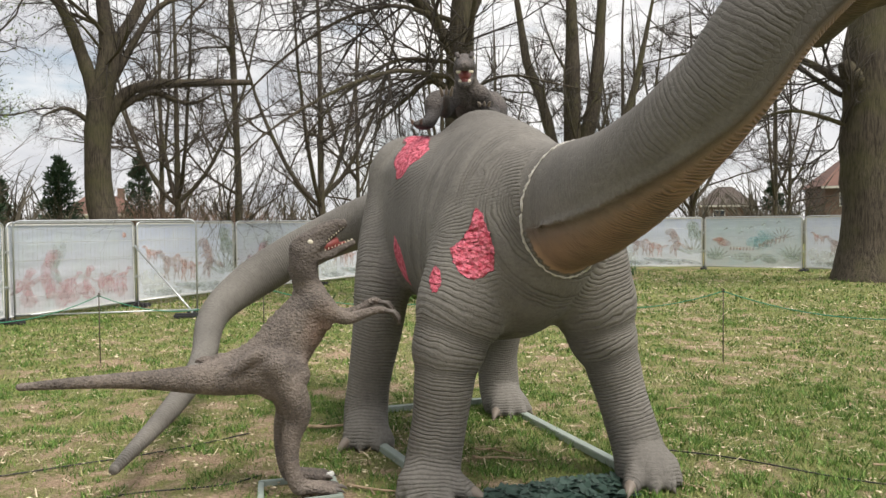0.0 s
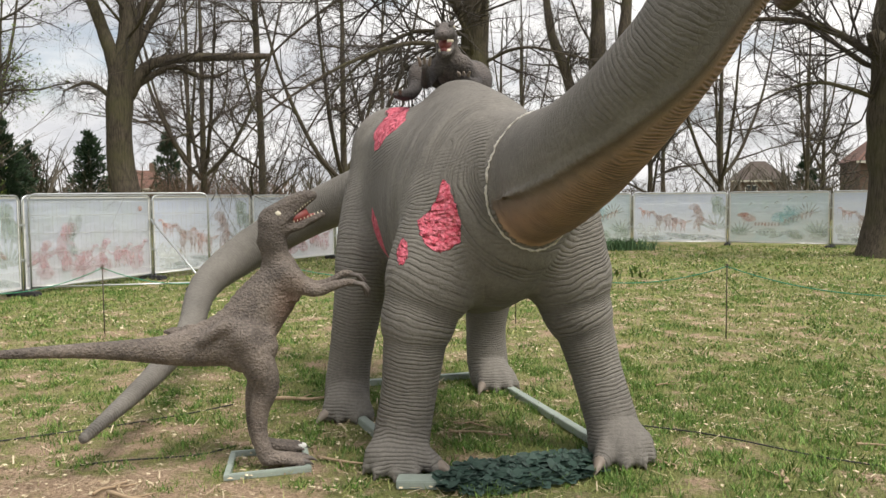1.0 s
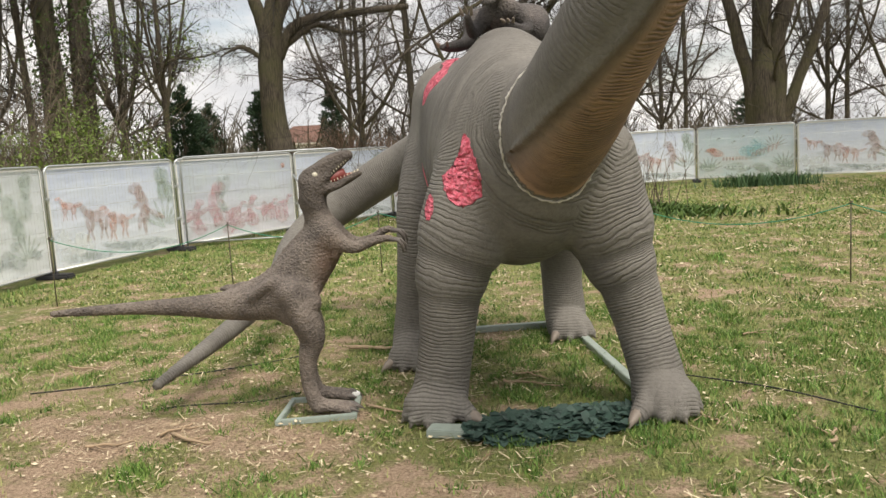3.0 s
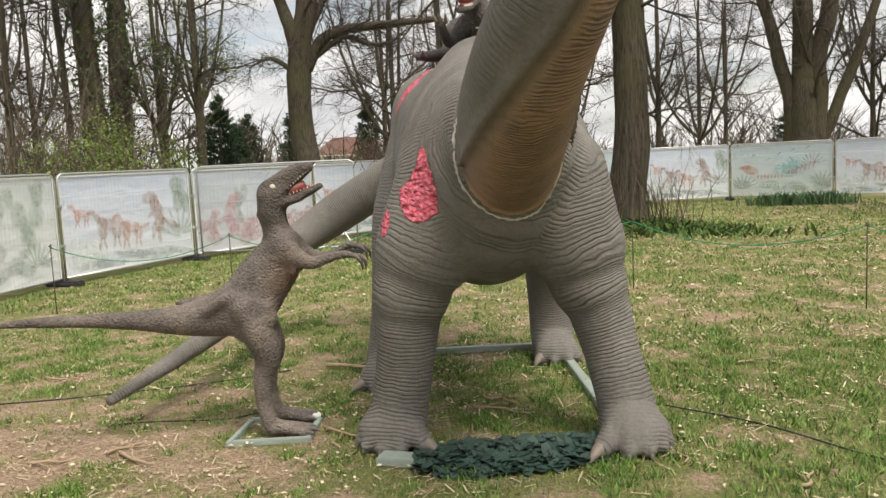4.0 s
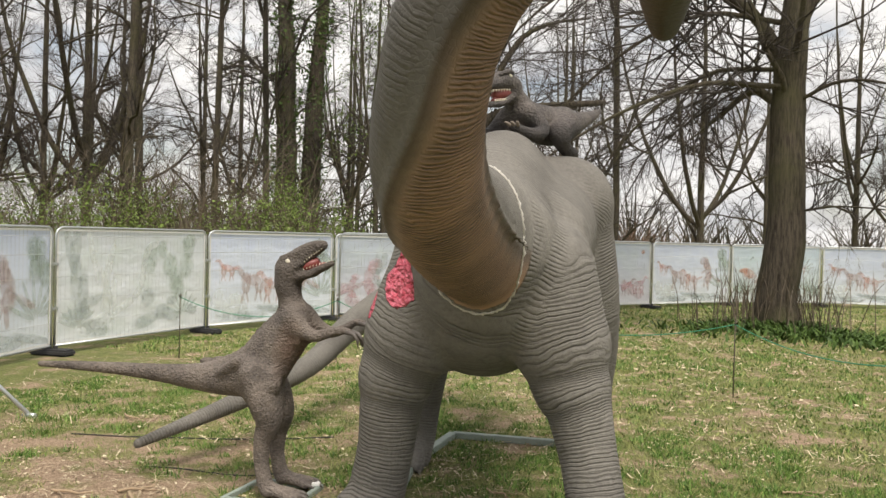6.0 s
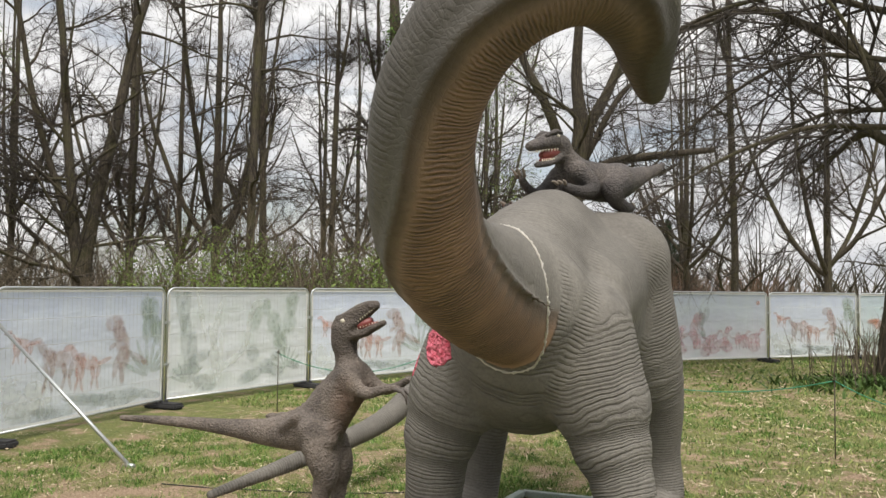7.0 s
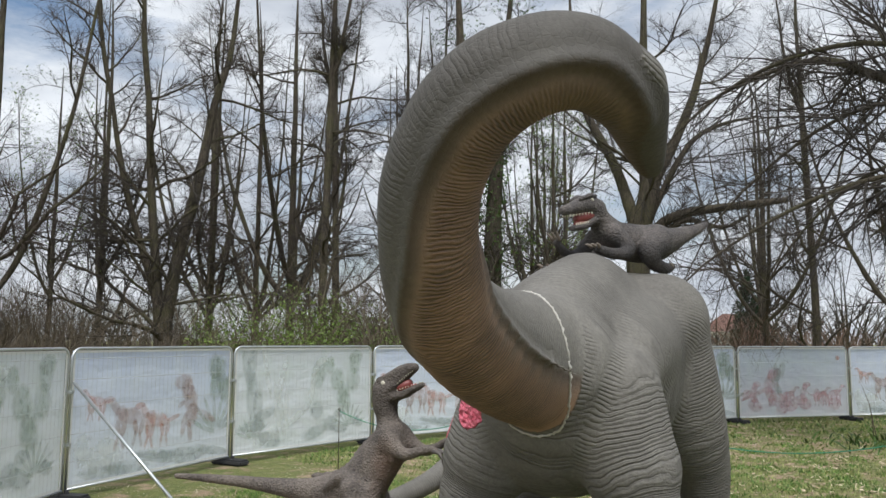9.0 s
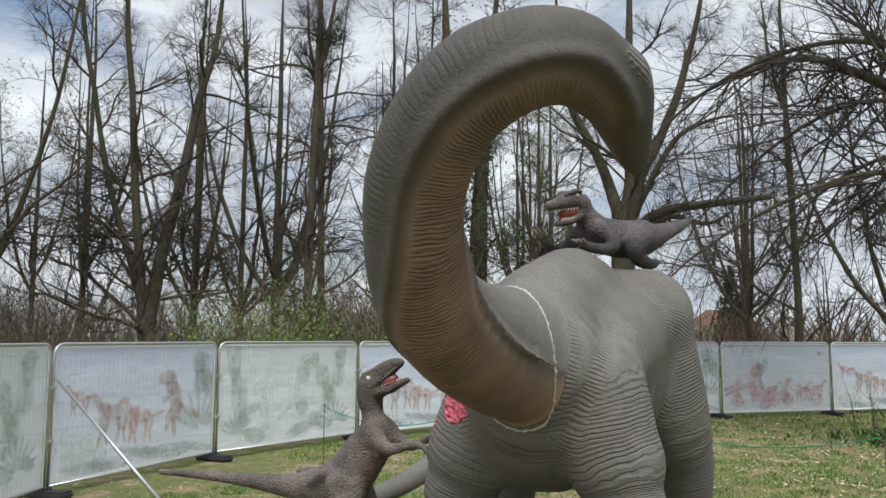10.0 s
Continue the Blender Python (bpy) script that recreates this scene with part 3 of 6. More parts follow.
def scatter_litter():
    rng = np.random.default_rng(8)
    v, f = [], []
    for count, x0, x1, y0, y1, s in ((17000, -7, 7, 2.8, 11, 0.019), (8000, -9, 13, 11, 27, 0.042)):
        for x, y in zip(rng.uniform(x0, x1, count), rng.uniform(y0, y1, count)):
            if noise.noise(Vector((x * 0.7, y * 0.7, 11))) < 0.0 and rng.random() < 0.85:
                continue
            z, a, k = ground_z(x, y) + rng.uniform(0.008, 0.03), rng.uniform(0, 6.283), s * rng.uniform(0.4, 1.3)
            c, sn, n = math.cos(a) * k, math.sin(a) * k, len(v)
            t1, t2 = rng.uniform(-0.4, 0.4, 2) * k
            v += [(x - c, y - sn, z), (x - sn * 0.5, y + c * 0.5, z + t1 * 0.5), (x + c, y + sn, z + abs(t2)), (x + sn * 0.5, y - c * 0.5, z + 0.3 * k)]
            f += [(n, n + 1, n + 2), (n, n + 2, n + 3)]
    tagged(mesh_ob("leaf_litter", v, f, FALLEN, smooth=False), "pale dry fallen leaves and wood chips on the lawn", "leaf litter", kind="stuff")


scatter_litter()


def scatter_chips():
    """Bits of twig and straw."""
    rng = np.random.default_rng(12)
    n = 26000
    x, y = rng.uniform(-8, 9, n), 2.8 + 16 * rng.random(n) ** 1.7
    lump = np.sin(x * 2.1 + 1.3 * np.sin(y * 1.7)) * np.sin(y * 2.6 + 1.1 * np.sin(x * 1.9)) + rng.normal(0, 0.45, n)
    x, y = x[lump > 0.05], y[lump > 0.05]
    n = len(x)
    z = lawn_at(x, y)[1] + rng.uniform(0.006, 0.03, n)
    a, ln, w = rng.uniform(0, 6.283, n), rng.uniform(0.015, 0.06, n) * (0.7 + y / 14), rng.uniform(0.0015, 0.004, n) * (0.7 + y / 10)
    d = np.stack([np.cos(a) * ln, np.sin(a) * ln, rng.normal(0, 0.2, n) * ln], 1)
    s = np.stack([-np.sin(a) * w, np.cos(a) * w, np.zeros(n)], 1)
    p = np.stack([x, y, z], 1)
    v = np.stack([p - d - s, p - d + s, p + d + s, p + d - s], 1).reshape(-1, 3)
    tagged(mesh_ob("straw", v, np.arange(len(v)).reshape(-1, 4), FALLEN, smooth=False), "bits of straw and broken twig in the turf", "straw", kind="stuff")


scatter_chips()


# ---- trees ----
def unit(a):
    return a / (np.linalg.norm(a, axis=-1, keepdims=True) + 1e-9)


def shoots(rng, pts, rad, per, u0, angle, size, shortest, k, wobble, lift, slim):
    """Side branches on a set of branches (count, points, 3), all at once."""
    m = pts.shape[1]
    run = np.linalg.norm(np.diff(pts, axis=1), axis=2).sum(1)
    own = np.repeat(np.arange(len(pts)), per)
    u = u0 + (1 - u0) * rng.random(len(own)) ** 1.1
    s = u * (m - 1)
    i = np.minimum(s.astype(int), m - 2)
    f = (s - i)[:, None]
    p = pts[own, i] * (1 - f) + pts[own, i + 1] * f
    r = rad[own, i] * (1 - f[:, 0]) + rad[own, i + 1] * f[:, 0]
    ax = unit(pts[own, i + 1] - pts[own, i])
    side = unit(np.cross(ax, rng.normal(0, 1, ax.shape)))
    th = np.clip(rng.normal(angle, 0.22, len(own)), 0.2, 1.6)[:, None]
    d = unit(ax * np.cos(th) + side * np.sin(th) + np.array([0, 0, lift]))
    ln = np.maximum(run[own] * rng.uniform(*size, len(own)) * (1.15 - 0.6 * u), shortest)
    line = [p]
    for _ in range(k):
        d = unit(d + rng.normal(0, wobble, d.shape) + np.array([0, 0, lift * 0.55]))
        p = p + d * (ln / k)[:, None]
        line.append(p)
    r = np.minimum(r * 0.66, slim * ln + 0.007)
    return np.stack(line, 1), r[:, None] * np.linspace(1, 0.32, k + 1)[None]


def tapers(pts, rad, sides):
    """Triangles of many tapered branches that end in points."""
    n, m = pts.shape[:2]
    way = unit(pts[:, -1] - pts[:, 0])
    a = unit(np.cross(way, np.where(np.abs(way[:, 2:]) < 0.8, np.array([[0, 0, 1.0]]), np.array([[1.0, 0, 0]]))))
    b = np.cross(way, a)
    t = np.arange(sides) * 2 * math.pi / sides
    ring = np.cos(t)[None, :, None] * a[:, None] + np.sin(t)[None, :, None] * b[:, None]
    v = pts[:, :-1, None] + rad[:, :-1, None, None] * ring[:, None]
    v = np.concatenate([v.reshape(n, -1, 3), pts[:, -1:]], 1)
    one, q = [], (m - 1) * sides
    for j in range(m - 2):
        for s in range(sides):
            c, e = j * sides + s, j * sides + (s + 1) % sides
            one += [(c, e, e + sides), (c, e + sides, c + sides)]
    one += [((m - 2) * sides + s, (m - 2) * sides + (s + 1) % sides, q) for s in range(sides)]
    f = np.array(one)[None] + (np.arange(n) * (q + 1))[:, None, None]
    return v.reshape(-1, 3), f.reshape(-1, 3)


def even(rows, n):
    """A path resampled to n points by length: rows of x y z r."""
    c = curve_rows(rows, 6)
    s = np.r_[0, np.cumsum(np.linalg.norm(np.diff(c[:, :3], axis=0), axis=1))]
    w = s[-1] * np.linspace(0, 1, n) ** 1.35
    return np.stack([np.interp(w, s, c[:, k]) for k in range(4)], 1)


def leaf_quads(rng, c, low, high):
    s = rng.uniform(low, high, (len(c), 1))
    a, b = unit(rng.normal(0, 1, c.shape)) * s, unit(rng.normal(0, 1, c.shape)) * s
    return np.stack([c - a, c + b, c + a, c - b], 1).reshape(-1, 3)


def tree(label, seed, stems, counts=(7, 9, 7, 5), bare=0.25, angle=0.85, lift=0.1, limb=(0.16, 0.34), limbs=(), buds=0, bud_mat=None, ivy=0, twig=None, slim=0.0105):
    """A tree out of its stems (paths of x y z r) and single limbs; branches and twigs follow at four levels."""
    rng = np.random.default_rng(seed)
    t = new("tree")
    trunk = Soup()
    main = [even(rows, 12) for rows in stems]
    for rows in main:
        q = rows[:, :3] + rng.normal(0, 1, (12, 3)) * np.clip(rows[:, 3:] * 0.12, 0.015, 0.05) * np.r_[0, np.ones(11)][:, None]
        rows[:, :3] = q
        fine = curve_rows(rows, 3)
        trunk.tube(fine[:, :3], fine[:, 3] * rng.uniform(0.95, 1.06, len(fine)), 12, cap=False)
    mp, mr = np.array([r[:, :3] for r in main]), np.array([r[:, 3] for r in main])
    p1, r1 = shoots(rng, mp, mr, counts[0], bare, angle, limb, 1.2, 6, 0.17, lift, slim * 1.35)
    grown = len(p1)
    if limbs:
        given = [even(rows, 7) for rows in limbs]
        for g in given:
            fine = curve_rows(g, 3)
            trunk.tube(fine[:, :3], fine[:, 3], 8)
        p1 = np.concatenate([p1] + [np.array([g[:, :3]]) for g in given for _ in range(2)])
        r1 = np.concatenate([r1] + [np.array([g[:, 3] * 0.9]) for g in given for _ in range(2)])
    p2, r2 = shoots(rng, p1, r1, counts[1], 0.12, 0.85, (0.32, 0.62), 0.8, 4, 0.2, lift * 0.4, slim)
    p3, r3 = shoots(rng, p2, r2, counts[2], 0.08, 0.75, (0.34, 0.66), 0.55, 2, 0.2, -0.01, slim)
    p4, r4 = shoots(rng, p3, r3, counts[3], 0.05, 0.65, (0.4, 0.85), 0.38, 1, 0.1, -0.02, slim)
    v, f = tapers(p1[:grown], r1[:grown], 6)
    trunk.add(v, f)
    trunk.ob("trunk", BARK, t)
    vs, fs, n = [], [], 0
    for p, r, s in ((p2, r2, 3), (p3, r3, 3), (p4, r4, 3)):
        v, f = tapers(p, r, s)
        vs.append(v)
        fs.append(f + n)
        n += len(v)
    mesh_ob("crown", np.vstack(vs), np.vstack(fs), twig or TWIG, t)
    if buds or ivy:
        c = p4[rng.integers(0, len(p4), buds), 1] + rng.normal(0, 0.06, (buds, 3))
        v = [leaf_quads(rng, c, 0.03, 0.07)] if buds else []
        if ivy:
            k, j, u = rng.integers(0, len(main), ivy), rng.integers(0, 8, ivy), rng.random((ivy, 1))
            c = mp[k, j] * (1 - u) + mp[k, j + 1] * u
            c = c + unit(rng.normal(0, 1, c.shape)) * (mr[k, j] + rng.random(ivy) ** 2 * 0.45)[:, None]
            v.append(leaf_quads(rng, c, 0.05, 0.11))
        v = np.vstack(v)
        mesh_ob("leaves", v, np.arange(len(v)).reshape(-1, 4), bud_mat or SPRING, t, smooth=False)
    return tagged(t, label, "tree")


def forked(height, r, fork, leaders, spread, seed, lean=0.0):
    """Stems of a tree whose trunk divides into leaders."""
    rng = np.random.default_rng(seed)
    z = height * fork
    out = [[(0, 0, -0.15, r * 1.45), (0, 0, 0.6, r * 1.08), (lean * z * 0.4, 0, z * 0.55, r * 0.92), (lean * z, 0, z, r * 0.84), (lean * height * 0.8, 0, height * 0.75, r * 0.45), (lean * height, 0.3, height, r * 0.1)]]
    for k in range(leaders):
        a = 6.283 * (k + rng.uniform(0.1, 0.9)) / leaders
        d, e = np.array([math.cos(a), math.sin(a)]), rng.uniform(0.7, 1.15) * spread
        h, s = height * rng.uniform(0.82, 1.0) - z, z * rng.uniform(0.8, 1.15)
        rows = [(lean * s, 0, s, r * 0.55)]
        for u, w in ((0.12, 0.3), (0.4, 0.66), (0.72, 0.88), (1.0, 1.0)):
            rows.append((lean * s + d[0] * e * h * w * 0.5, d[1] * e * h * w * 0.5, s + h * u, r * (0.62 - 0.54 * u)))
        out.append(rows)
    return out


def put(t, x, y, turn=0, size=1.0):
    t.matrix_basis = pose(x, y, ground_z(x, y) if abs(x) < 30 and y < 40 else 0, 0, 0, turn) @ Matrix.Scale(size, 4)
    return t


# single trees with a place of their own
put(tree("bare oak with a long horizontal limb and mossy trunk", 11, [
    [(0, 0, -0.15, 0.72), (-0.05, 0, 0.6, 0.52), (-0.1, 0, 2.2, 0.45), (-0.24, -0.1, 3.95, 0.42), (-0.19, -0.1, 5.6, 0.42), (-0.05, 0, 6.6, 0.34), (0.12, 0.1, 8.0, 0.26), (0.0, 0, 9.4, 0.21), (0.4, -0.3, 13, 0.13), (0.2, 0, 18, 0.03)],
    [(-0.19, -0.1, 5.7, 0.24), (-0.65, -0.3, 7.7, 0.2), (-1.2, -0.5, 9.1, 0.17), (-2.0, -1.1, 11.5, 0.12), (-2.6, -0.8, 16, 0.03)],
    [(0.0, 0.0, 6.0, 0.27), (0.5, 0.2, 8.0, 0.2), (1.2, 0.7, 9.8, 0.16), (2.0, 1.3, 12.9, 0.1), (2.9, 1.5, 17, 0.03)],
], (6, 9, 7, 5), 0.5, 0.95, 0.05, (0.2, 0.36), limbs=[
    [(0.05, 0.05, 5.3, 0.24), (0.45, 0.2, 6.05, 0.2), (0.95, 0.4, 6.5, 0.18), (2.35, 1.1, 6.72, 0.15), (4.3, 1.95, 6.86, 0.1)],
    [(0.3, 0.2, 5.7, 0.12), (1.36, 0.6, 6.36, 0.1), (2.33, 1.07, 6.0, 0.07), (3.2, 1.46, 6.43, 0.03)],
    [(0.1, 0.1, 6.4, 0.14), (1.25, 0.8, 8.9, 0.1), (2.1, 1.4, 9.7, 0.07), (3.6, 2.0, 9.9, 0.03)],
    [(-0.3, -0.2, 5.2, 0.1), (-1.0, -0.5, 5.7, 0.07), (-1.7, -0.8, 5.4, 0.02)]]), -11.81, 26.1)
put(tree("tall bare lime with drooping limbs, brushwood round its base", 23, [
    [(0, 0, -0.15, 0.58), (0, 0, 0.4, 0.45), (0, 0, 2.75, 0.4), (0.02, 0, 4.2, 0.37), (0.05, 0, 6.0, 0.33), (0.3, 0.3, 9, 0.26), (0.2, 0.6, 14, 0.16), (0.4, 0.3, 19, 0.03)],
    [(0.05, 0, 6.2, 0.2), (0.8, 0.4, 8.4, 0.17), (1.8, 1.0, 12, 0.11), (2.4, 1.4, 17, 0.03)]], (7, 9, 7, 5), 0.36, 1.0, 0.03, (0.2, 0.36), limbs=[
    [(0, 0, 5.6, 0.17), (-0.72, -0.14, 6.85, 0.13), (-1.4, -0.28, 7.4, 0.11), (-2.7, -0.55, 8.15, 0.085), (-3.55, -0.8, 8.25, 0.06), (-4.2, -0.95, 7.95, 0.045), (-5.4, -1.3, 7.5, 0.02)],
    [(-0.2, 0, 4.9, 0.12), (-0.74, -0.1, 5.2, 0.09), (-1.15, -0.15, 4.85, 0.06), (-2.0, -0.4, 4.1, 0.02)],
    [(-0.1, -0.2, 5.2, 0.07), (-1.6, -1.7, 5.1, 0.05), (-3.4, -3.2, 4.0, 0.03), (-4.6, -4.2, 2.7, 0.015), (-5.0, -4.6, 1.6, 0.008)],
    [(0, 0, 6.6, 0.07), (-1.8, -0.6, 6.9, 0.05), (-3.6, -1.0, 6.0, 0.035), (-5.2, -1.4, 4.4, 0.02), (-5.9, -1.6, 3.0, 0.008)],
    [(0, 0, 5.6, 0.06), (-1.6, -0.4, 5.6, 0.045), (-3.0, -0.9, 4.5, 0.03), (-4.0, -1.2, 3.0, 0.018), (-4.3, -1.3, 1.9, 0.008)],
    [(0, 0, 7.6, 0.08), (-2.2, -0.9, 8.3, 0.06), (-4.6, -1.6, 7.6, 0.04), (-6.4, -2.0, 6.0, 0.02), (-7.0, -2.2, 4.6, 0.008)],
    [(0.2, 0, 4.9, 0.05), (1.2, -0.5, 5.2, 0.035), (2.4, -0.8, 4.9, 0.02), (3.6, -1.0, 4.6, 0.008)],
    [(0.3, 0, 2.5, 0.03), (1.2, -0.2, 2.6, 0.02), (2.4, -0.4, 2.45, 0.012), (3.4, -0.5, 2.1, 0.006)]]), -0.14, 20.17)
put(tree("stout bare tree with a burr on its furrowed trunk", 31, [
    [(0, 0, -0.15, 1.05), (0, 0, 0.5, 0.78), (0, 0, 3, 0.68), (0.05, 0, 6, 0.66), (0.2, 0.1, 9, 0.5), (0.3, 0.2, 14, 0.25), (0.4, 0.3, 19, 0.04)]], (16, 9, 7, 5), 0.34, 0.95, 0.06, (0.22, 0.36), limbs=[
    [(-0.4, -0.25, 5.4, 0.26), (-0.75, -0.45, 5.7, 0.26), (-0.95, -0.5, 6.0, 0.16)],
    [(-0.3, 0, 5.2, 0.13), (-2.0, 0.5, 6.4, 0.09), (-4.2, 0.6, 6.6, 0.05), (-6.2, 1.0, 6.3, 0.015)],
    [(-0.3, 0, 4.2, 0.08), (-2.2, -0.3, 4.7, 0.05), (-3.6, -0.4, 4.3, 0.03), (-5.0, -0.4, 3.4, 0.01)]]), 11.35, 23.2)
put(tree("ivy-clad twin-stemmed tree with fresh green leaves", 42, [
    [(-0.5, 0, -0.15, 0.72), (-0.5, 0, 0.8, 0.56), (-0.6, 0, 6, 0.5), (-0.8, 0.2, 13, 0.34), (-1.4, 0.3, 24, 0.04)],
    [(0.5, 0.2, -0.15, 0.66), (0.5, 0.2, 0.8, 0.5), (0.62, 0.2, 6, 0.46), (1.0, 0, 13, 0.3), (1.9, 0.2, 23, 0.04)]], (11, 9, 7, 5), 0.16, 1.0, 0.05, (0.16, 0.32), buds=5000, ivy=5200, bud_mat=IVY), -24.4, 30.6, 42)
put(tree("big bare tree with a bundle of upright stems", 53, [
    [(-0.15, 0, -0.15, 1.05), (-0.15, 0, 1.2, 0.8), (-0.2, 0, 5.8, 0.46), (-0.22, 0, 9.5, 0.38), (-0.3, 0.2, 19, 0.04)],
    [(-0.45, 0, 1.5, 0.42), (-0.82, 0, 4.1, 0.32), (-1.8, 0.1, 8.2, 0.26), (-2.4, 0.2, 9.8, 0.23), (-3.6, 0.5, 17, 0.04)],
    [(0.35, 0, 1.2, 0.5), (0.42, 0, 5.7, 0.4), (1.0, 0, 9.35, 0.33), (1.8, 0.2, 19, 0.04)],
    [(0.5, 0, 1.8, 0.3), (1.5, 0, 4.4, 0.24), (2.9, 0, 8.6, 0.17), (4.2, 0, 15, 0.03)]], (9, 10, 7, 5), 0.22, 0.9, 0.06, (0.18, 0.34)), 5.5, 41)
put(tree("large bare tree dividing near the ground into three tall stems", 64, [
    [(0, 0, -0.15, 0.7), (0, 0, 1.0, 0.45), (0.25, 0, 4.4, 0.32), (1.3, 0, 9.9, 0.24), (1.8, 0, 13, 0.19), (2.7, 0.2, 17, 0.12), (3.2, 0.3, 25, 0.04)],
    [(-0.1, 0, 1.5, 0.3), (-0.4, 0, 4.6, 0.23), (-0.85, 0, 9.5, 0.18), (-1.1, 0, 13, 0.15), (-1.5, 0.3, 17, 0.12), (-1.6, 0.5, 24, 0.03)],
    [(-0.15, 0, 3.0, 0.2), (-1.2, 0, 6.6, 0.16), (-2.0, 0, 9.4, 0.14), (-2.7, 0, 13, 0.11), (-3.4, 0, 17, 0.1), (-3.6, 0, 22, 0.03)]], (14, 10, 7, 4), 0.12, 1.05, 0.04, (0.18, 0.34)), -32.4, 17.7, 66)
put(tree("bare tree with a candelabra of branches over a straight trunk", 65, forked(24, 0.28, 0.2, 5, 0.6, 5), (6, 8, 6, 4), 0.1, 0.95, 0.06, (0.18, 0.32), twig=TWIG_WARM), -36.5, 27.1, 58)

proto = [
    tree("tall slender bare tree with fine branches", 61, forked(25, 0.19, 0.5, 1, 0.25, 1, -0.015), (17, 10, 7, 4), 0.12, 1.0, 0.06, (0.14, 0.28)),
    tree("bare winter tree dividing into slender leaders", 72, forked(23, 0.21, 0.16, 3, 0.55, 2), (8, 10, 7, 4), 0.1, 1.0, 0.05, (0.16, 0.34), twig=TWIG_WARM),
    tree("bare tree with fresh pale-green buds", 83, forked(19, 0.17, 0.3, 2, 0.5, 3), (8, 7, 6, 4), 0.14, 1.0, 0.04, (0.2, 0.36), buds=2600),
    tree("spreading bare tree with fine drooping twigs", 94, forked(17, 0.2, 0.2, 4, 0.75, 4), (5, 9, 7, 5), 0.15, 1.0, 0.02, (0.22, 0.38), twig=TWIG_WARM),
    tree("distant bare tree with a dense rounded crown", 97, forked(20, 0.18, 0.22, 3, 0.55, 6), (7, 9, 6, 4), 0.1, 1.0, 0.03, (0.18, 0.36)),
    tree("far bare tree at the back of the wood", 99, forked(20, 0.18, 0.25, 2, 0.5, 7), (7, 7, 5, 3), 0.1, 1.0, 0.04, (0.2, 0.38), slim=0.014),
]
SPOTS = [
    (3, -16.3, 44.8, 50, 1.0), (0, -11.1, 38.7, 0, 0.9), (3, -7.2, 39.3, 120, 0.95), (5, -1.5, 47, 10, 0.9), (2, -24.2, 37.3, 30, 0.95),
    (0, -33.4, 28.1, 20, 1.1), (2, -38.9, 14.6, 70, 0.85), (1, -43.6, 28.9, 160, 1.1), (1, -40.5, 24, 300, 1.1), (4, -44.8, 19.2, 110, 1.2),
    (0, -27, 31, 33, 0.9), (0, -27.2, 27.8, 190, 0.85), (0, -26.2, 22.3, 210, 1.0), (4, -33.8, 35.5, 140, 1.0), 
    (1, -34, 10.5, 15, 1.1), (4, -38, 6, 75, 1.1), (4, -33.8, 46.2, 45, 1.0), (5, -20, 52, 65, 1.0), (2, -19.5, 30.5, 250, 0.8),
    (3, 0.5, 52, 220, 0.8), (4, 9.5, 50, 260, 0.9), (3, 12.6, 46, 130, 0.85), (4, 19.5, 52, 10, 0.75), (5, 23.5, 60, 95, 0.8),
    (5, -40, 38, 205, 1.1), (5, 2, 60, 25, 0.9), (5, -8, 58, 310, 0.9), (5, 13, 64, 90, 1.0),
    (5, -46, 36, 15, 1.2), (5, -38, 52, 115, 1.1), (4, -29, 40, 285, 0.9), (5, -50, 12, 40, 1.2),
    (5, -56, 32, 130, 1.3), 
    
]
used = set()
for kind, x, y, turn, size in SPOTS:
    m = pose(x, y, 0, 0, 0, turn) @ Matrix.Scale(size, 4)
    if kind in used:
        t = copy_thing(proto[kind], m)
        t.matrix_basis = m
    else:
        used.add(kind)
        proto[kind].matrix_basis = m


def conifer(label, seed, height, radius):
    rng = np.random.default_rng(seed)
    t = new("conifer")
    s = Soup()
    s.tube([(0, 0, -0.1), (0, 0, height * 0.5), (0, 0, height)], [0.2, 0.12, 0.02], 7)
    s.ob("trunk", BARK, t)
    v, f = [], []
    for _ in range(230):
        u = rng.random() ** 0.75
        z = height * (0.05 + 0.93 * (1 - u))
        r = radius * (u ** 0.7) * rng.uniform(0.35, 1.15)
        a = rng.uniform(0, 6.283)
        mid = np.array([r * math.cos(a), r * math.sin(a), z])
        for _ in range(34):
            c = mid + rng.normal(0, 1, 3) * np.array([0.2, 0.2, 0.13]) * (0.5 + 0.6 * u)
            d = (c - (0, 0, z - 0.5))
            d = d / np.linalg.norm(d) * rng.uniform(0.1, 0.28)
            e = rng.normal(0, 1, 3) * 0.035
            n = len(v)
            v += [c - e, c + d, c + e]
            f.append((n, n + 1, n + 2))
    mesh_ob("crown", v, f, CONIFER, t, smooth=False)
    return tagged(t, label, "conifer", group="conifers")


cf = conifer("dark green conifer beyond the fence", 3, 6.0, 1.6)
put(cf, -26.9, 52.2, 0, 1.1)
for x, y, turn, wide, tall in ((-24.4, 59, 60, 0.85, 1.25), (-27.4, 43.5, 100, 1.0, 1.1), (-30.5, 50, 20, 0.9, 0.85), (-36, 60, 150, 1.1, 1.1), (24.5, 66, 10, 0.8, 0.9), (6.5, 62, 40, 1.2, 0.8)):
    copy_thing(cf, pose(x, y, 0, 0, 0, turn)).scale = (wide, wide, tall)


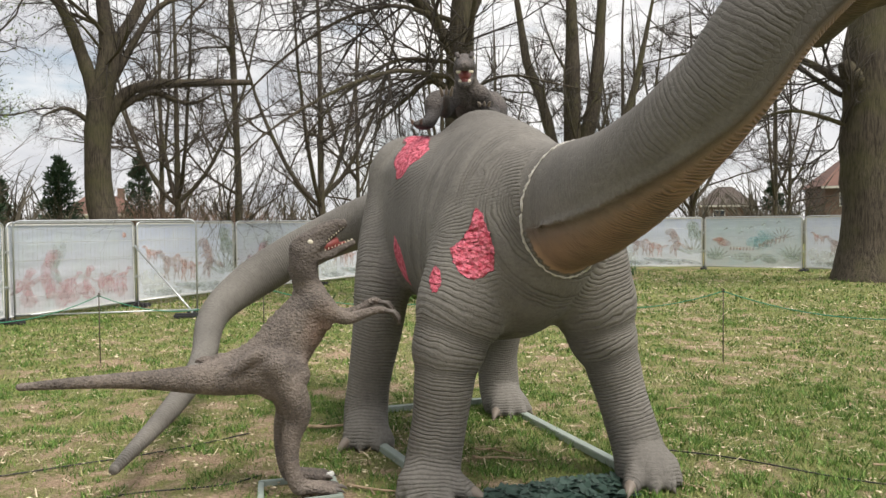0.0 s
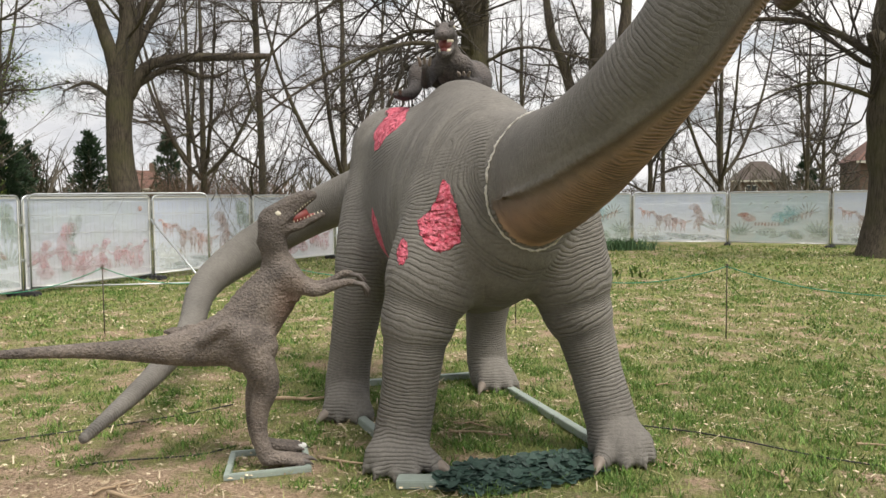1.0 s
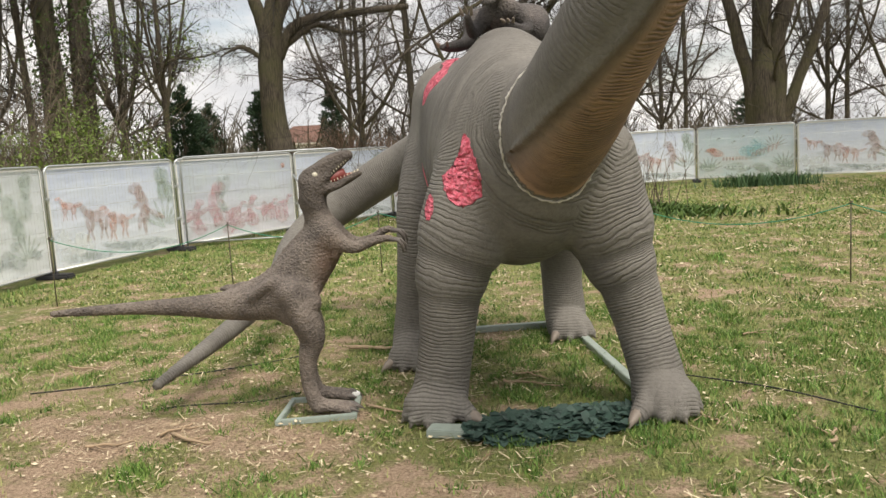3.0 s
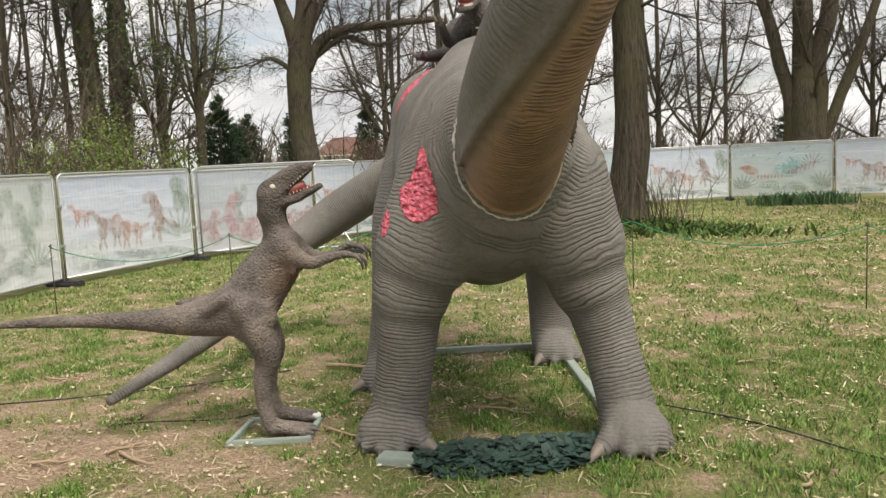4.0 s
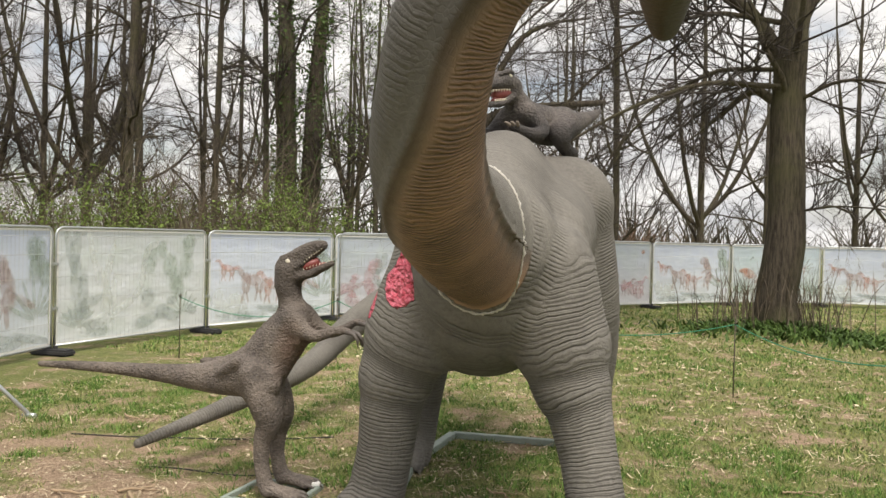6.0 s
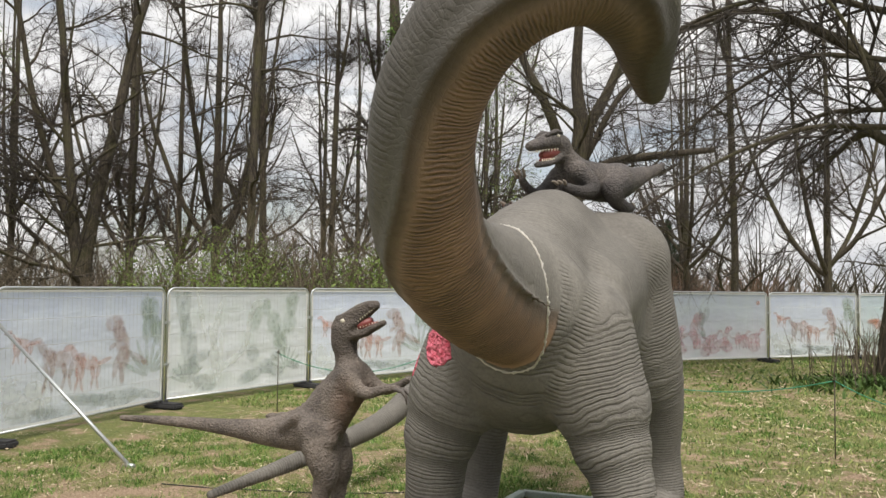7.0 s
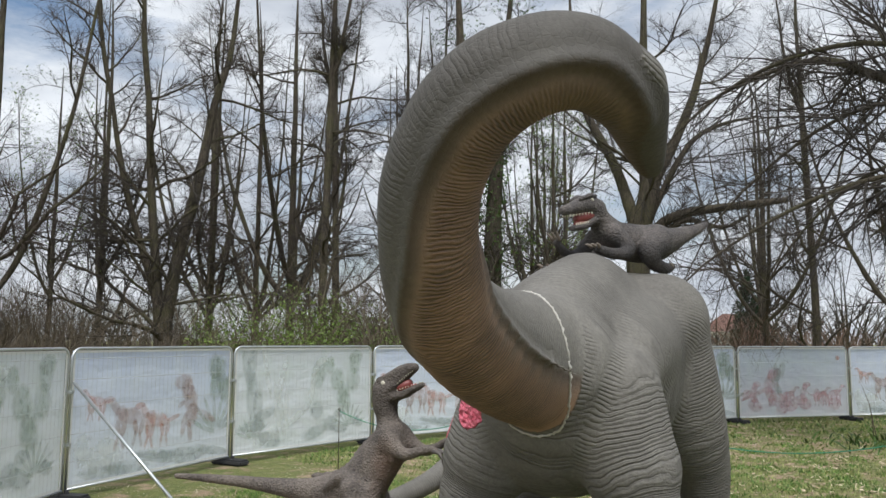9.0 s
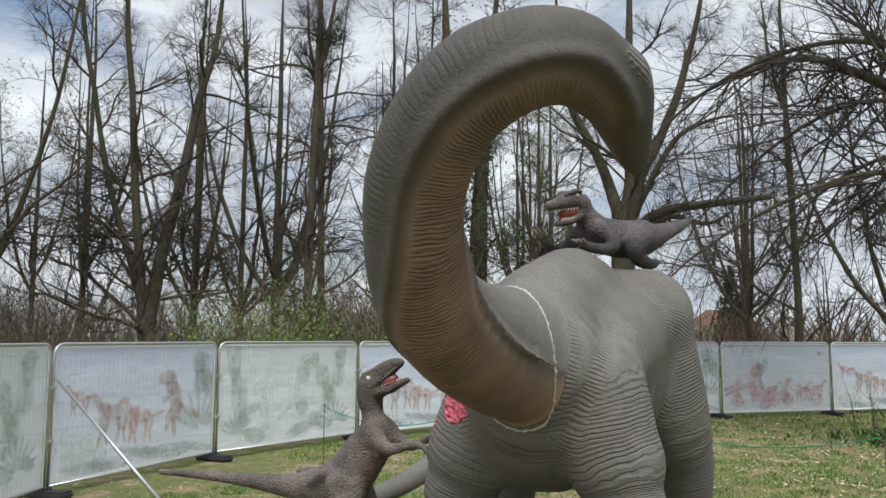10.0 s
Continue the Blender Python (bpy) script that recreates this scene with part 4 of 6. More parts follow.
def thicket(name, label, mat, seed, bushes, per, a0, a1, d0, d1, h0, h1, r, twigs):
    """Bare arching stems that rise from the ground in bushes, with side twigs, between two bearings."""
    rng = np.random.default_rng(seed)
    a, d = np.radians(rng.uniform(a0, a1, bushes)), rng.uniform(d0, d1, bushes)
    cx, cy = 2 + d * np.sin(a), d * np.cos(a)
    ok = (cx < -11.8) | (d > 38)
    cx, cy = cx[ok], cy[ok]
    tall = h0 + (h1 - h0) * np.clip(0.5 + 0.35 * np.sin(cx * 0.31 + 1) + 0.35 * np.sin(cy * 0.27 + cx * 0.2) + rng.normal(0, 0.2, len(cx)), 0, 1)
    n = len(cx) * per
    base = np.stack([np.repeat(cx, per) + rng.normal(0, 0.45, n), np.repeat(cy, per) + rng.normal(0, 0.45, n), np.full(n, -0.05)], 1)
    h = np.repeat(tall, per) * rng.uniform(0.35, 1.05, n)
    lean = rng.normal(0, 0.48, (n, 2))
    ring = np.array([(math.cos(t), math.sin(t), 0) for t in (0, 2.094, 4.189)])
    pts = []
    for u in (0.0, 0.4, 0.75, 1.0):
        p = base.copy()
        p[:, :2] += lean * (h * u * (0.4 + 0.6 * u))[:, None] + rng.normal(0, 0.06, (n, 2)) * u
        p[:, 2] += h * (u - 0.12 * u * u)
        pts.append(p)
    v = [pts[k][:, None] + ring[None] * (r * w * rng.uniform(0.6, 1.3, n))[:, None, None] for k, w in ((0, 1.0), (1, 0.75), (2, 0.45))]
    v = np.concatenate(v + [pts[3][:, None]], 1).reshape(-1, 3)
    one = [(k * 3 + s, k * 3 + (s + 1) % 3, k * 3 + 3 + (s + 1) % 3, k * 3 + 3 + s) for k in (0, 1) for s in range(3)] + [(6, 7, 9), (7, 8, 9), (8, 6, 9)]
    faces = [tuple(q + 10 * i for q in f) for i in range(n) for f in one]
    m = n * twigs
    k, u = np.repeat(np.arange(n), twigs), rng.uniform(0.25, 1.0, m)
    q = np.where((u < 0.4)[:, None], pts[0][k] + (pts[1][k] - pts[0][k]) * (u / 0.4)[:, None], np.where((u < 0.75)[:, None], pts[1][k] + (pts[2][k] - pts[1][k]) * ((u - 0.4) / 0.35)[:, None], pts[2][k] + (pts[3][k] - pts[2][k]) * ((u - 0.75) / 0.25)[:, None]))
    tip = q + np.stack([rng.normal(0, 1, m), rng.normal(0, 1, m), rng.normal(0.35, 0.5, m)], 1) * (h[k] * rng.uniform(0.06, 0.16, m))[:, None]
    tv = np.concatenate([q[:, None] + ring[None] * r * 0.4, tip[:, None]], 1).reshape(-1, 3)
    o = len(v)
    faces += [(o + 4 * i + s, o + 4 * i + (s + 1) % 3, o + 4 * i + 3) for i in range(m) for s in range(3)]
    tagged(mesh_ob(name, np.vstack([v, tv]), faces, mat, smooth=False), label, "undergrowth", kind="stuff")


thicket("brambles", "brown bramble stems and saplings among the woodland trunks", SHRUB, 17, 360, 18, -94, -38, 27, 50, 2.4, 7.4, 0.021, 6)
thicket("scrub", "brown bare scrub beyond the fence", SHRUB, 18, 130, 22, -40, 34, 46, 60, 2.2, 4.6, 0.024, 6)
thicket("far_thicket", "dark thicket far behind the trees", THICKET, 19, 150, 18, -92, 44, 60, 80, 4.0, 8.5, 0.085, 5)

thicket("russet_shrubs", "reddish-brown bare shrubs beyond the fence", RUSSET, 20, 22, 30, -24, -14, 46, 54, 2.8, 4.8, 0.02, 8)


def undergrowth():
    """Fresh leaves on low shrubs at the wood's edge."""
    rng = np.random.default_rng(27)
    n = 76000
    a, d = np.radians(rng.uniform(-60, -35, n)), rng.uniform(24, 38, n)
    x, y = 2 + d * np.sin(a), d * np.cos(a)
    lump = 0.5 + 0.5 * np.sin(x * 0.9 + 1) * np.sin(y * 0.8) + 0.3 * np.sin(x * 2.3) * np.sin(y * 2.1 + 2)
    ok = (x < -11.5) & (rng.random(n) < 0.15 + 0.85 * lump)
    x, y, lump = x[ok], y[ok], lump[ok]
    n = len(x)
    p = np.stack([x, y, 0.2 + rng.random(n) ** 1.2 * (1.2 + 2.8 * np.clip(lump, 0, 1))], 1)
    s = rng.uniform(0.018, 0.042, (n, 1))
    b, c = rng.normal(0, 0.7, (n, 3)) * s, rng.normal(0, 0.7, (n, 3)) * s
    v = np.stack([p - c, p + b, p + c, p - b], 1).reshape(-1, 3)
    tagged(mesh_ob("undergrowth", v, np.arange(len(v)).reshape(-1, 4), SPRING, smooth=False), "fresh green undergrowth at the wood's edge", "undergrowth", kind="stuff")


undergrowth()


# ---- fence ----
PANEL_W, PANEL_H = 3.44, 2.0


class Print:
    """One printed shape of a banner, built up of soft-edged dabs."""

    def __init__(self, x, z, k, index, flip=1):
        self.x, self.z, self.k, self.index, self.flip = x, z, k, index, flip
        self.v, self.f, self.w = [], [], []

    def dab(self, x, z, a, b, turn=0.0):
        """An ellipse of half axes a and b, turned by degrees, that fades to its rim."""
        n, c, s = len(self.v), math.cos(radians(turn)), math.sin(radians(turn))
        y = 0.004 - 0.0007 * (n // 17)
        self.v.append((self.x + self.flip * x * self.k, y, self.z + z * self.k))
        self.w.append(1.0)
        for ring, w in ((0.55, 0.9), (1.0, 0.0)):
            for i in range(8):
                t = i * math.pi / 4
                p, q = a * ring * math.cos(t), b * ring * math.sin(t)
                self.v.append((self.x + self.flip * (x + p * c - q * s) * self.k, y, self.z + (z + p * s + q * c) * self.k))
                self.w.append(w)
        for i in range(8):
            j = (i + 1) % 8
            self.f += [(n, n + 1 + i, n + 1 + j), (n + 1 + i, n + 9 + i, n + 9 + j), (n + 1 + i, n + 9 + j, n + 1 + j)]
        return self

    def ob(self, inks, parent):
        ob = mesh_ob("print", self.v, self.f, inks, parent, smooth=False, index=[self.index] * len(self.f))
        at = ob.data.attributes.new("body", "FLOAT", "POINT")
        at.data.foreach_set("value", np.array(self.w, np.float32))
        ob.location = (0, 0.012, 0)


def beast(x, z, k, flip=1, index=0):
    """A running four-legged animal."""
    p = Print(x, z, k, index, flip)
    p.dab(0, 0.62, 0.4, 0.2, 8).dab(0.26, 0.66, 0.22, 0.22).dab(0.44, 0.84, 0.12, 0.22, -35).dab(0.62, 0.98, 0.2, 0.09, -12).dab(-0.5, 0.62, 0.28, 0.07, -14)
    for lx, turn in ((-0.3, 14), (-0.12, -12), (0.2, 16), (0.36, -18)):
        p.dab(lx, 0.4, 0.085, 0.2, turn).dab(lx + 0.03, 0.14, 0.05, 0.2, -turn)
    return p


def strider(x, z, k, flip=1, index=0):
    """A two-legged animal rearing up."""
    p = Print(x, z, k, index, flip)
    p.dab(0, 0.66, 0.2, 0.32, -18).dab(0.2, 0.98, 0.25, 0.15, -6).dab(0.1, 0.86, 0.17, 0.2).dab(-0.02, 0.42, 0.17, 0.24, 10).dab(0.02, 0.18, 0.07, 0.22, -8).dab(0.16, 0.3, 0.08, 0.24, 14).dab(-0.36, 0.4, 0.36, 0.08, 24).dab(0.24, 0.62, 0.11, 0.05, -30)
    return p


def frond(x, z, k, index=2):
    p = Print(x, z, k, index)
    for a in np.linspace(15, 165, 8):
        t = radians(a)
        p.dab(0.5 * math.cos(t), 0.45 * math.sin(t), 0.5, 0.07, a * 0.95)
    return p


def mottle(rng, n, x0, x1, z0, z1, a, b, index):
    p = Print(0, 0, 1.0, index)
    for _ in range(n):
        p.dab(rng.uniform(x0, x1), rng.uniform(z0, z1), rng.uniform(*a), rng.uniform(*b), rng.uniform(-20, 20))
    return p


def panel_frame(s, w, h, r=0.019):
    c = 0.14
    pts = [(0, 0, 0.06), (0, 0, h - c)]
    pts += [(c - c * math.cos(t), 0, h - c + c * math.sin(t)) for t in np.linspace(0.25, 1.57, 5)]
    pts += [(w - c + c * math.sin(t), 0, h - c + c * math.cos(t)) for t in np.linspace(0, 1.32, 5)]
    pts += [(w, 0, h - c), (w, 0, 0.06)]
    s.tube(pts, r, 7)
    s.tube([(0, 0, 0.14), (w * 0.5, 0, 0.14), (w, 0, 0.14)], r, 6)


def fence_panel(kind):
    rng = np.random.default_rng(len(kind))
    p = new("site_fence")
    s = Soup()
    panel_frame(s, PANEL_W, PANEL_H)
    s.ob("frame", STEEL, p)
    s = Soup()
    for x in np.linspace(0.09, PANEL_W - 0.09, 38):
        s.tube([(x, -0.012, 0.14), (x, -0.012, PANEL_H)], 0.0015, 3, cap=False)
    for z in (0.5, 0.86, 1.22, 1.58, 1.86):
        s.tube([(0, -0.018, z), (PANEL_W, -0.018, z)], 0.004, 3, cap=False)
    s.ob("wire_mesh", WIRE, p)
    if kind != "open":
        nx, nz = 25, 12
        v = []
        for j in range(nz + 1):
            for i in range(nx + 1):
                x, z = 0.03 + (PANEL_W - 0.06) * i / nx, 0.17 + (PANEL_H - 0.2) * j / nz
                v.append((x, 0.03 + 0.012 * noise.noise(Vector((x * 1.7, z * 2.3, len(kind)))), z))
        f = [(j * (nx + 1) + i, j * (nx + 1) + i + 1, (j + 1) * (nx + 1) + i + 1, (j + 1) * (nx + 1) + i) for j in range(nz) for i in range(nx)]
        mesh_ob("banner", v, f, CLOTHS[kind], p)
        inks = [INK_BROWN, INK_RED, INK_GREEN, INK_WHITE, INK_ORANGE, INK_TEAL, INK_GREY]
        prints = []
        if kind == "herd":
            prints += [beast(0.5, 1.0, 0.42, -1, 4), beast(1.15, 0.56, 0.72, -1), beast(1.72, 0.5, 0.66, -1, 4), strider(2.45, 0.5, 0.98, -1)]
            prints += [frond(3.1, 0.62, 0.75), mottle(rng, 6, 2.85, 3.3, 1.0, 1.7, (0.12, 0.22), (0.2, 0.4), 2), mottle(rng, 7, 0.3, 3.2, 0.22, 0.4, (0.4, 0.7), (0.06, 0.12), 6), mottle(rng, 5, 0.2, 1.0, 0.4, 0.8, (0.15, 0.3), (0.15, 0.3), 3)]
        elif kind == "jungle":
            prints += [mottle(rng, 6, 0.7, 1.3, 0.7, 1.7, (0.07, 0.14), (0.3, 0.6), 3), mottle(rng, 4, 0.15, 0.6, 0.9, 1.7, (0.1, 0.2), (0.3, 0.5), 6), mottle(rng, 8, 2.0, 3.2, 0.8, 1.8, (0.12, 0.25), (0.15, 0.35), 2)]
            neck = Print(0, 0, 1.0, 3)
            for x, z, t in ((1.25, 0.6, 20), (1.5, 0.72, 30), (1.72, 0.9, 55), (1.82, 1.12, 80), (1.86, 1.36, 85), (1.93, 1.58, 65), (2.08, 1.72, 20)):
                neck.dab(x, z, 0.2, 0.09, t)
            prints += [neck, mottle(rng, 9, 0.2, 3.2, 0.3, 0.8, (0.15, 0.4), (0.08, 0.2), 6), frond(0.45, 0.4, 0.45), frond(2.85, 0.45, 0.5), mottle(rng, 5, 0.4, 1.0, 0.35, 0.7, (0.1, 0.25), (0.1, 0.2), 3)]
        elif kind == "red":
            prints += [mottle(rng, 12, 0.25, 3.1, 0.35, 0.75, (0.12, 0.3), (0.12, 0.24), 1), strider(0.45, 0.4, 0.62, 1, 1), strider(0.95, 0.4, 0.95, 1, 1), beast(1.5, 0.42, 0.5, 1, 1), strider(2.0, 0.4, 0.6, 1, 1), beast(2.5, 0.4, 0.5, 1, 1), beast(2.95, 0.4, 0.55, 1, 1)]
            prints += [mottle(rng, 5, 1.1, 1.5, 0.8, 1.4, (0.08, 0.16), (0.14, 0.3), 6)]
            flag = Print(3.12, 1.7, 1.0, 4)
            prints.append(flag.dab(0, 0, 0.08, 0.08).dab(0.03, 0, 0.07, 0.07))
        else:
            prints += [mottle(rng, 5, 1.3, 2.4, 0.9, 1.4, (0.3, 0.5), (0.2, 0.3), 5), mottle(rng, 4, 0.3, 0.8, 1.0, 1.2, (0.2, 0.3), (0.08, 0.16), 4), mottle(rng, 7, 0.1, 3.3, 0.25, 0.6, (0.3, 0.6), (0.1, 0.2), 2), frond(2.75, 1.2, 0.5, 6), frond(3.1, 0.5, 0.6), frond(0.45, 0.45, 0.55)]
            word = Print(0, 0, 1.0, 4)
            for i, x in enumerate(np.linspace(2.82, 1.95, 7)):
                word.dab(x, 1.22 - 0.055 * i, 0.045, 0.19 - 0.008 * i, -14).dab(x + 0.05, 1.3 - 0.055 * i, 0.07, 0.05)
            prints.append(word)
            line = Print(0, 0, 1.0, 4)
            for x in np.linspace(1.75, 0.95, 8):
                line.dab(x, 0.82, 0.05, 0.09, -10)
            small = Print(0, 0, 1.0, 3)
            for x in np.linspace(1.0, 2.4, 12):
                small.dab(x, 0.52, 0.06, 0.045)
            birds = Print(0, 0, 1.0, 6)
            for x, z in ((0.75, 1.55), (1.3, 1.42), (1.65, 1.6), (2.1, 1.72), (2.6, 1.78)):
                birds.dab(x, z, 0.09, 0.035, 40).dab(x + 0.06, z + 0.03, 0.07, 0.03, -20)
            prints += [line, small, birds]
        for p1 in prints:
            p1.ob(inks, p)
        s = Soup()
        for lo, hi in (((0.025, 0.155), (PANEL_W - 0.025, 0.19)), ((0.025, PANEL_H - 0.06), (PANEL_W - 0.025, PANEL_H - 0.025)), ((0.025, 0.19), (0.055, PANEL_H - 0.06)), ((PANEL_W - 0.055, 0.19), (PANEL_W - 0.025, PANEL_H - 0.06))):
            q = [(x, y, z) for y in (0.0, 0.006) for x, z in ((lo[0], lo[1]), (hi[0], lo[1]), (hi[0], hi[1]), (lo[0], hi[1]))]
            s.add(q, [(0, 1, 2, 3), (7, 6, 5, 4), (0, 4, 5, 1), (1, 5, 6, 2), (2, 6, 7, 3), (3, 7, 4, 0)])
        s.ob("hem", WHITE, p, "white sewn hem", smooth=False)
    return p


FENCE_LABELS = {
    "herd": "steel mesh fence panel with faded banner of brown animals",
    "jungle": "steel mesh fence panel with faded jungle banner",
    "red": "steel mesh fence panel with faded banner of reddish beasts",
    "title": "steel mesh fence panel with banner of orange lettering shapes",
    "open": "steel mesh fence panel without banner, standing inside the fence",
}
KINDS = ["jungle", "herd", "jungle", "herd", "red", "herd", "red", "herd", "title", "herd", "title", "herd", "title", "herd", "red"]


def foot_block():
    bm = bmesh.new()
    box(bm, (-0.36, -0.12, 0.0), (0.36, 0.12, 0.1), 0.03)
    for x in (-0.06, 0.06):
        bmesh.ops.create_cone(bm, cap_ends=True, segments=10, radius1=0.035, radius2=0.03, depth=0.05, matrix=Matrix.Translation((x, 0, 0.12)))
    return tagged(part("rubber_block", bm, RUBBER, None), "black recycled-rubber fence foot on the grass", "fence foot", group="fence feet")


def build_fence():
    made = {}
    foot = foot_block()
    first = True
    for i, ((x0, y0), (x1, y1)) in enumerate(zip(FENCE[:-1], FENCE[1:])):
        kind = KINDS[i]
        a = math.atan2(y1 - y0, x1 - x0)
        ln = math.hypot(x1 - x0, y1 - y0) - 0.07
        m = pose(x0 + 0.035 * math.cos(a), y0 + 0.035 * math.sin(a), 0.0, 0, 0, math.degrees(a)) @ Matrix.Diagonal((ln / PANEL_W, 1, 1, 1))
        if kind in made:
            p = copy_thing(made[kind], Matrix())
        else:
            p = made[kind] = fence_panel(kind)
        p.matrix_basis = m
        tagged(p, FENCE_LABELS[kind], "fence panel", "fence panels")
    for x, y in FENCE:
        i = FENCE.index((x, y))
        q = FENCE[min(i + 1, len(FENCE) - 1)]
        p = FENCE[max(i - 1, 0)]
        a = math.degrees(math.atan2(q[1] - p[1], q[0] - p[0]))
        m = pose(x, y, 0.0, 0, 0, a + 90)
        if first:
            foot.matrix_basis = m
            first = False
        else:
            copy_thing(foot, m)
    clamp = None
    for i, (x, y) in enumerate(FENCE[1:-1], 1):
        (x0, y0), (x1, y1) = FENCE[i - 1], FENCE[i + 1]
        a = math.degrees(math.atan2(y1 - y0, x1 - x0))
        for z in (0.72, 1.42):
            if clamp is None:
                clamp = new("fence_clamp")
                bm = bmesh.new()
                box(bm, (-0.075, -0.034, -0.025), (0.075, -0.02, 0.025), 0.004)
                part("plate", bm, STEEL, clamp)
                bm = bmesh.new()
                bmesh.ops.create_cone(bm, cap_ends=True, segments=6, radius1=0.014, radius2=0.014, depth=0.03, matrix=Matrix.Translation((0, -0.045, 0)) @ Matrix.Rotation(radians(90), 4, "X"))
                part("bolt", bm, STEEL, clamp)
                tagged(clamp, "galvanised clamp joining two fence panels", "fence clamp", "fence clamps")
                clamp.matrix_basis = pose(x, y, z, 0, 0, a)
            else:
                copy_thing(clamp, pose(x, y, z, 0, 0, a))
    p = tagged(fence_panel("open"), FENCE_LABELS["open"], "fence panel", "fence panels")
    a = math.atan2(16.45 - 15.5, -5.6 + 8.85)
    p.matrix_basis = pose(-8.85, 15.5, 0.03, 0, 0, math.degrees(a))
    copy_thing(foot, pose(-5.65, 16.4, 0, 0, 0, math.degrees(a)))
    for name, top, bottom in (("steel_prop", (-7.2, 5.3, 1.55), (-4.94, 5.92, 0.03)), ("steel_prop", (-7.75, 18.6, 1.45), (-5.7, 16.7, 0.05))):
        s = Soup()
        s.tube([top, bottom], 0.022, 8)
        s.tube([np.array(bottom) + (-0.1, 0, -0.02), np.array(bottom) + (0.1, 0, 0.0)], 0.03, 6)
        tagged(s.ob(name, STEEL), "galvanised steel brace propping the fence", "fence brace", "fence braces")


build_fence()

# ---- the long-necked statue ----
NECK = [(0.66, 5.8, 1.98, 0.29, 0.39), (0.82, 5.25, 2.03, 0.3, 0.41), (0.975, 4.72, 2.125, 0.295, 0.335), (1.14, 4.29, 2.29, 0.265, 0.275), (1.27, 4.08, 2.45, 0.25, 0.25), (1.38, 3.95, 2.6, 0.235), (1.47, 3.87, 2.76, 0.232), (1.56, 3.83, 2.89, 0.23), (1.67, 3.81, 3.01, 0.228), (1.78, 3.81, 3.11, 0.226), (1.91, 3.85, 3.2, 0.222), (2.02, 3.91, 3.25, 0.213), (2.11, 3.99, 3.28, 0.204), (2.18, 4.11, 3.28, 0.193), (2.21, 4.26, 3.23, 0.175), (2.2, 4.4, 3.17, 0.154), (2.15, 4.54, 3.08, 0.12), (2.11, 4.66, 2.97, 0.075), (2.1, 4.69, 2.94, 0.05)]
# the way the throat faces along the neck
THROAT = [(0.1, 0, -1), (0.1, 0, -1), (0.25, 0, -1), (0.45, 0.05, -0.9), (0.65, 0.1, -0.7), (0.85, 0.2, -0.5), (0.9, 0.25, -0.4), (0.9, 0.3, -0.45), (0.85, 0.35, -0.55), (0.75, 0.4, -0.7), (0.6, 0.4, -0.8), (0.45, 0.35, -0.9), (0.3, 0.3, -1), (0.1, 0.2, -1), (-0.2, 0, -0.9), (-0.4, 0, -0.7), (-0.6, -0.2, -0.4), (-0.6, -0.3, -0.2), (-0.6, -0.3, -0.2)]
TAIL = [(-0.1, 7.7, 1.95, 0.52), (-0.35, 8.25, 2.0, 0.4), (-0.85, 8.75, 1.98, 0.3), (-1.56, 9.02, 1.735, 0.243), (-2.23, 8.87, 1.347, 0.224), (-2.55, 8.3, 0.995, 0.157), (-2.39, 7.4, 0.645, 0.114), (-2.28, 6.35, 0.462, 0.086), (-2.28, 5.28, 0.285, 0.04)]
BODY = [(-0.22, 7.8, 1.9, 0.5, 0.5), (-0.1, 7.42, 1.92, 0.64, 0.66), (0.2, 6.72, 1.86, 0.69, 0.8), (0.42, 6.05, 1.83, 0.6, 0.78), (0.66, 5.72, 1.94, 0.46, 0.45)]
LEGS = {
    "fl": [(0.24, 5.85, 1.78, 0.37), (0.11, 5.76, 1.45, 0.345), (0.06, 5.73, 1.31, 0.33), (0.01, 5.71, 1.215, 0.272), (-0.01, 5.7, 1.12, 0.272), (-0.04, 5.69, 1.01, 0.258), (-0.05, 5.69, 0.945, 0.2), (-0.06, 5.68, 0.87, 0.22), (-0.1, 5.68, 0.55, 0.198), (-0.15, 5.66, 0.25, 0.2), (-0.17, 5.63, 0.1, 0.21)],
    "fr": [(0.9, 6.0, 1.78, 0.36), (0.99, 6.03, 1.45, 0.335), (1.04, 6.05, 1.31, 0.32), (1.06, 6.06, 1.215, 0.266), (1.08, 6.06, 1.13, 0.264), (1.12, 6.06, 1.03, 0.248), (1.14, 6.06, 0.965, 0.19), (1.17, 6.06, 0.89, 0.208), (1.25, 6.05, 0.6, 0.187), (1.35, 5.98, 0.25, 0.19), (1.37, 5.91, 0.1, 0.2)],
    "rl": [(-0.43, 7.5, 2.3, 0.36), (-0.53, 7.3, 1.8, 0.35), (-0.64, 7.08, 1.42, 0.26), (-0.7, 7.06, 1.0, 0.22), (-0.78, 7.08, 0.55, 0.19), (-0.81, 7.05, 0.28, 0.195), (-0.8, 6.96, 0.11, 0.2)],
    "rr": [(0.4, 7.47, 2.27, 0.37), (0.43, 7.72, 1.556, 0.345), (0.433, 7.975, 1.07, 0.255), (0.39, 8.12, 0.63, 0.2), (0.4, 8.16, 0.28, 0.205), (0.43, 8.08, 0.11, 0.2)],
}
